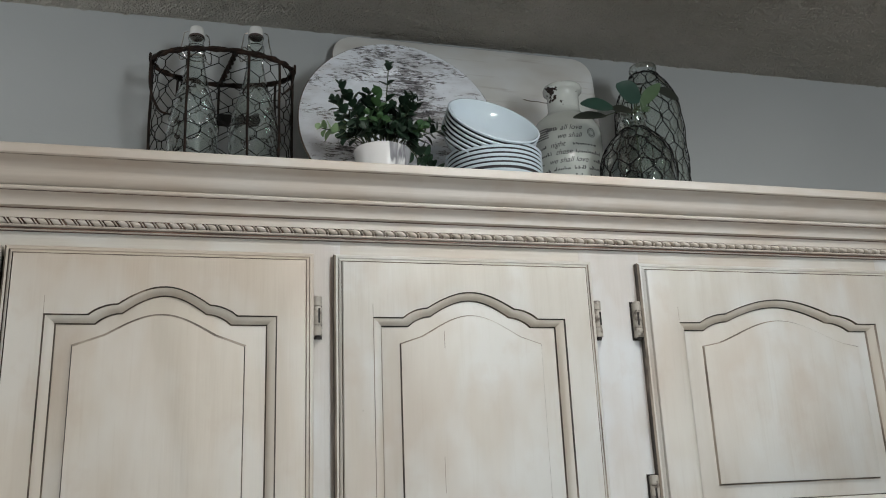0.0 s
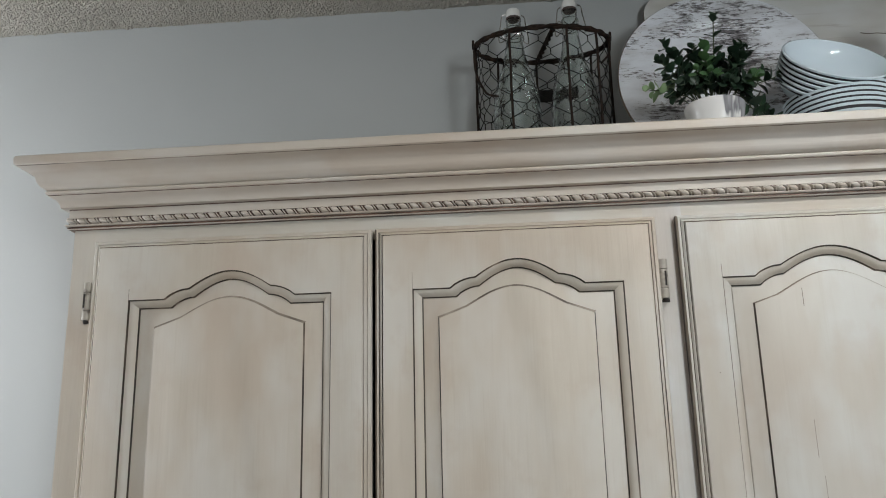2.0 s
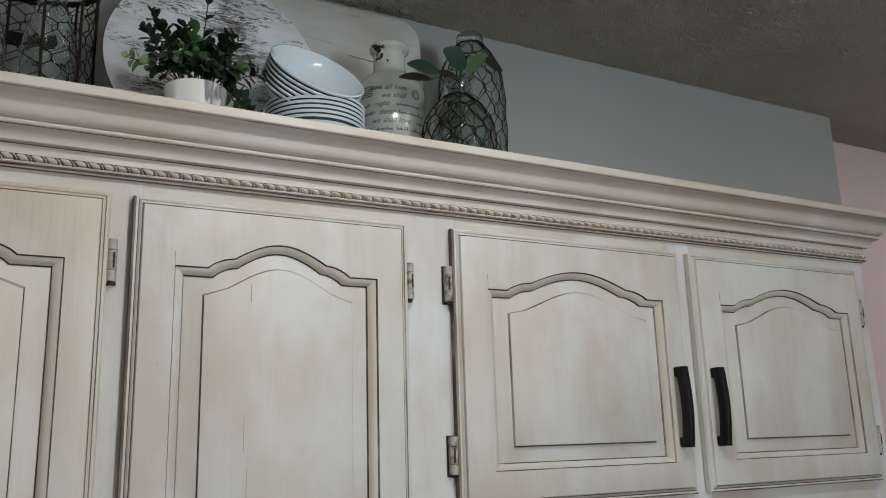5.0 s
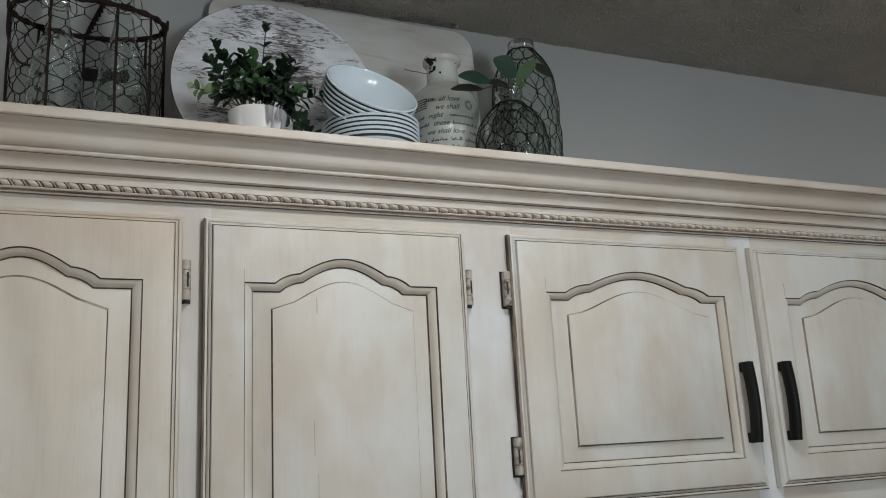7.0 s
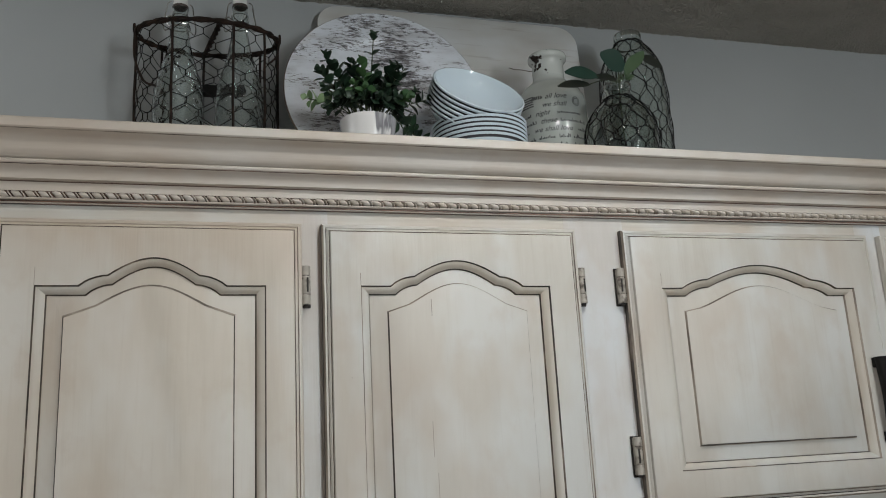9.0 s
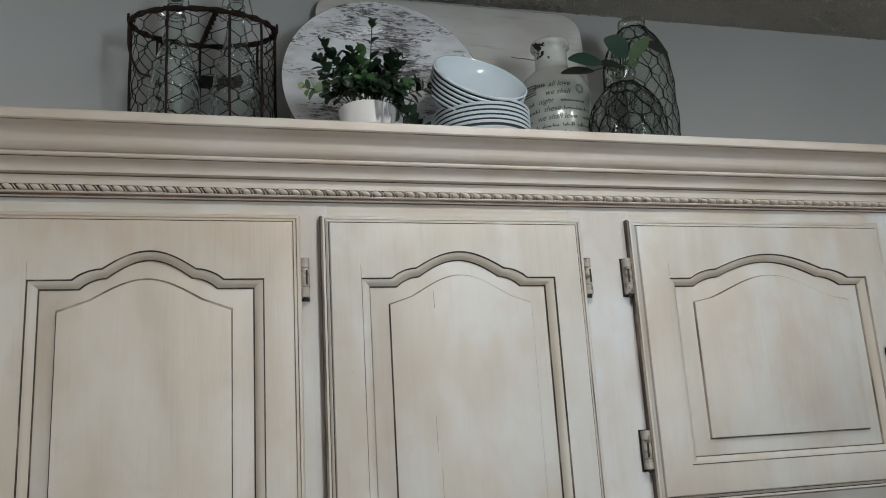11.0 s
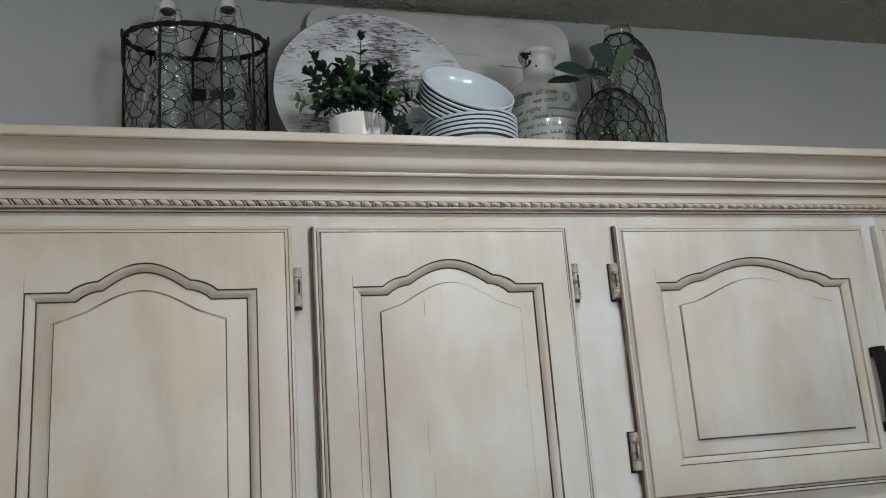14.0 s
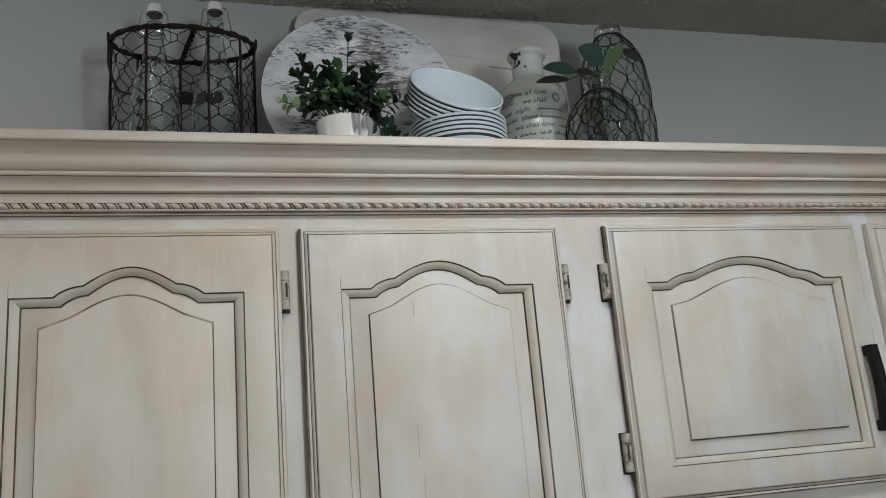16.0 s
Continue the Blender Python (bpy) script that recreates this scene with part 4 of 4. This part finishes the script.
# Cream ceramic bottle vase with printed handwriting.
VX, VY = 0.3865, 0.165
vase = thing("ceramic_vase", VX, VY, DECK, "cream ceramic bottle vase printed with dark handwriting, chipped at the lip", "vase")
VR = 0.0625
part("body", lathe(bmesh.new(), [(0.054, 0.0), (0.059, 0.003), (VR, 0.012), (VR, 0.158), (0.0605, 0.172), (0.053, 0.186), (0.042, 0.196), (0.0335, 0.203), (0.0290, 0.210), (0.0284, 0.214)], 64, None, True, False), CREAM_GLAZE, vase, "", 60)
part("lip", lathe(bmesh.new(), [(0.0284, 0.214), (0.0282, 0.232), (0.0283, 0.243), (0.0318, 0.2460), (0.0345, 0.2490), (0.0350, 0.2545), (0.0338, 0.2580), (0.0305, 0.2595), (0.0262, 0.2575), (0.0245, 0.250), (0.0243, 0.20)], 64, None, False, False), CHIPPED, vase, "chipped cream lip", 60)


def wrap_text(words, size, a0, z, slant=0.35):
    """Flat letters bent round the vase, starting at the angle a0 (degrees from straight front, to the right)."""
    cu = bpy.data.curves.new("words", "FONT")
    cu.body, cu.size, cu.shear, cu.offset = words, size, slant, 0.00004
    tmp = bpy.data.objects.new("words", cu)
    scene.collection.objects.link(tmp)
    dg = bpy.context.evaluated_depsgraph_get()
    me_ = bpy.data.meshes.new_from_object(tmp.evaluated_get(dg))
    bpy.data.objects.remove(tmp)
    bm_ = bmesh.new()
    bm_.from_mesh(me_)
    bpy.data.meshes.remove(me_)
    bmesh.ops.subdivide_edges(bm_, edges=[e for e in bm_.edges if e.calc_length() > 0.004], cuts=2, use_grid_fill=False)
    for v in bm_.verts:
        a = radians(a0) + v.co.x / VR
        v.co = Vector(((VR + 0.0004) * math.sin(a), -(VR + 0.0004) * math.cos(a), z + v.co.y))
    return bm_


def wrap_bar(bm_, a0, a1, z0, z1):
    n_ = max(2, int(abs(a1 - a0) / 4))
    lo_, hi_ = [], []
    for k in range(n_ + 1):
        a = radians(a0 + (a1 - a0) * k / n_)
        lo_.append(bm_.verts.new(((VR + 0.0004) * math.sin(a), -(VR + 0.0004) * math.cos(a), z0)))
        hi_.append(bm_.verts.new(((VR + 0.0004) * math.sin(a), -(VR + 0.0004) * math.cos(a), z1)))
    strip(bm_, lo_, hi_, False)


rg = random.Random(5)
FRONT = 25.0   # the printed side is turned a little from the front
ROW = 0.0148
for row, (words, a0) in enumerate((("all love", -8), ("we shall", -14), ("night", -26), ("these", -18), ("we shall love", -30))):
    part("writing", wrap_text(words, 0.0132, a0 - FRONT, 0.1520 - ROW * row), INK, vase, "dark slanted printed words")
bm = bmesh.new()
SPANS = (((-32, -12),), (), ((-52, -32), (10, 52)), ((-62, -24), (14, 62)), ((-64, -38), (44, 64)), ((-66, -28), (-22, 4), (10, 28), (34, 66)),
         ((-64, -44), (-38, -10), (-4, 26), (32, 62)), ((-66, -30), (-24, 8), (14, 40), (46, 66)), ((-60, -20), (-14, 14), (20, 60)))
for row, spans in enumerate(SPANS):
    z = 0.1548 - ROW * row
    for a0, a1 in spans:
        a = a0 - FRONT
        while a < a1 - FRONT - 1:
            w_ = rg.uniform(1.2, 2.6)
            tall = rg.random() < 0.22
            wrap_bar(bm, a, min(a + w_, a1 - FRONT), z - rg.uniform(0.0012, 0.0022), z + (rg.uniform(0.0040, 0.0056) if tall else rg.uniform(0.0008, 0.0022)))
            a += w_ + rg.uniform(0.5, 1.3)
tagged(part("script_marks", bm, INK, vase, "rows of small dark marks"), "rows of small dark marks", kind="stuff")
bm = bmesh.new()
for k in range(5):
    wrap_bar(bm, -66 - FRONT * 0.5, -40 - FRONT * 0.5, 0.1420 + 0.0042 * k, 0.1440 + 0.0042 * k)
part("stamp_bars", bm, INK, vase, "dark printed stamp bars")
for rad in (0.0085, 0.0060):
    bm = bmesh.new()
    prev = None
    for k in range(25):
        t = 2 * math.pi * k / 24
        pr = []
        for rr_ in (rad, rad - 0.0011):
            a = radians(44 - FRONT) + rr_ * math.cos(t) / VR
            pr.append(bm.verts.new(((VR + 0.0005) * math.sin(a), -(VR + 0.0005) * math.cos(a), 0.148 + rr_ * math.sin(t))))
        if prev:
            bm.faces.new((prev[0], pr[0], pr[1], prev[1]))
        prev = pr
    part("postmark_ring", bm, INK, vase, "dark printed postmark ring")


# Glass jars in wire netting.
def jar(x, y, outer, lip_z, cols, rows, label, seed, wire_r):
    j_ = thing("netted_glass_jar", x, y, DECK, label, "jar", "netted jars")
    inner = [(max(r - 0.0028, 0.004), z + (0.0045 if z < 0.004 else 0.0)) for r, z in outer]
    part("glass", lathe(bmesh.new(), outer + inner[::-1], 44, None, True, True), SMOKE, j_, "", 50)
    rg_ = random.Random(seed)
    zs, rs = [z for _, z in outer], [r for r, _ in outer]

    def at_(u, v):
        z = 0.004 + v * (lip_z - 0.004)
        r = float(np.interp(z, zs, rs)) + 0.0016
        return Vector((r * math.cos(2 * math.pi * u), r * math.sin(2 * math.pi * u), z))
    part("netting", netting(bmesh.new(), at_, cols, rows, wire_r, rg_, 0.2), BLACK_WIRE, j_, "dark hexagon wire netting")
    for zc in (lip_z, 0.004):
        bm_ = bmesh.new()
        r = float(np.interp(zc, zs, rs)) + 0.0016
        tube(bm_, [(r * math.cos(2 * math.pi * k / 40), r * math.sin(2 * math.pi * k / 40), zc + 0.0008 * math.sin(k * 1.7)) for k in range(40)], 0.0015, 5, True)
        part("wire_ring", bm_, BLACK_WIRE, j_, "", 60)
    return j_


jar(0.5735, 0.197, [(0.048, 0.0), (0.059, 0.003), (0.063, 0.012), (0.0635, 0.10), (0.0625, 0.20), (0.0600, 0.240), (0.052, 0.272), (0.039, 0.296), (0.0275, 0.311), (0.0235, 0.319),
                    (0.0232, 0.322), (0.0258, 0.325), (0.0264, 0.331), (0.0250, 0.335)], 0.314, 11, 10,
    "tall clear glass jar wrapped in dark wire netting", 31, 0.00092)
jar(0.4660, 0.0645, [(0.038, 0.0), (0.048, 0.003), (0.055, 0.015), (0.0600, 0.036), (0.0615, 0.060), (0.0595, 0.082), (0.052, 0.102), (0.040, 0.119), (0.028, 0.131), (0.0216, 0.138),
                     (0.0208, 0.150), (0.0236, 0.154), (0.0240, 0.159), (0.0228, 0.162)], 0.136, 11, 6,
    "squat clear glass jar in dark wire netting, holding a sprig", 37, 0.00098)

# Leafy sprig standing in the small jar.
sprig = thing("leaf_sprig", 0.466, 0.0645, DECK + 0.008, "artificial sprig with broad blue-green leaves, standing in the squat jar", "sprig")
stems = bmesh.new()
head = Vector((0.004, -0.002, 0.160))
tube(stems, smooth_path([(0.012, 0.010, 0.0), (0.004, 0.0, 0.10), head, (0.006, -0.004, 0.198)], 8), 0.0014, 6)
LEAVES = [((-0.046, -0.020, 0.160), (-0.074, -0.012, 0.002), (0.1, -0.92, 0.40), 0.060, 0.032, LEAF_BLUE),
          ((-0.062, -0.022, 0.143), (-0.074, -0.014, -0.010), (0.2, -0.8, 0.60), 0.062, 0.024, LEAF_BROWN),
          ((-0.010, -0.020, 0.156), (-0.060, -0.006, 0.004), (0.0, -0.8, 0.5), 0.042, 0.024, LEAF_BROWN),
          ((0.012, -0.010, 0.184), (-0.044, -0.014, 0.016), (0.2, -0.95, -0.05), 0.052, 0.042, LEAF_BLUE),
          ((0.016, -0.008, 0.174), (0.040, -0.010, 0.055), (-0.5, -0.8, 0.3), 0.056, 0.026, LEAF_SAGE),
          ((0.046, -0.010, 0.207), (0.040, 0.0, -0.012), (0.1, -0.95, 0.15), 0.046, 0.022, LEAF_BROWN),
          ((-0.010, -0.016, 0.148), (-0.028, -0.016, -0.004), (0.0, -0.6, 0.8), 0.030, 0.018, LEAF_BROWN)]
for base_, d, up, ln, wd, mt in LEAVES:
    base_ = Vector(base_)
    tube(stems, smooth_path([head, head.lerp(base_, 0.5) + Vector((0, 0, 0.006)), base_], 6), 0.0009, 5)
    bm = bmesh.new()
    oval_leaf(bm, base_, Vector(d), Vector(up), ln, wd, 0.16, 0.10, 0, 8)
    lf = part("leaf", bm, mt, sprig, "", 180)
part("stem", stems, STEM, sprig, "", 60)
bm = bmesh.new()
rg = random.Random(2)
for k in range(26):
    d = Vector((rg.uniform(-1, 1), rg.uniform(-1, 0.4), rg.uniform(-0.2, 1))).normalized()
    oval_leaf(bm, head + Vector((0.010, -0.004, 0.002)) + d * 0.004, d, Vector((0, -1, 0.5)), rg.uniform(0.008, 0.016), 0.004, 0.2, 0.2, 0, 3)
part("buds", bm, LEAF_SAGE, sprig, "small pale green buds", 180)
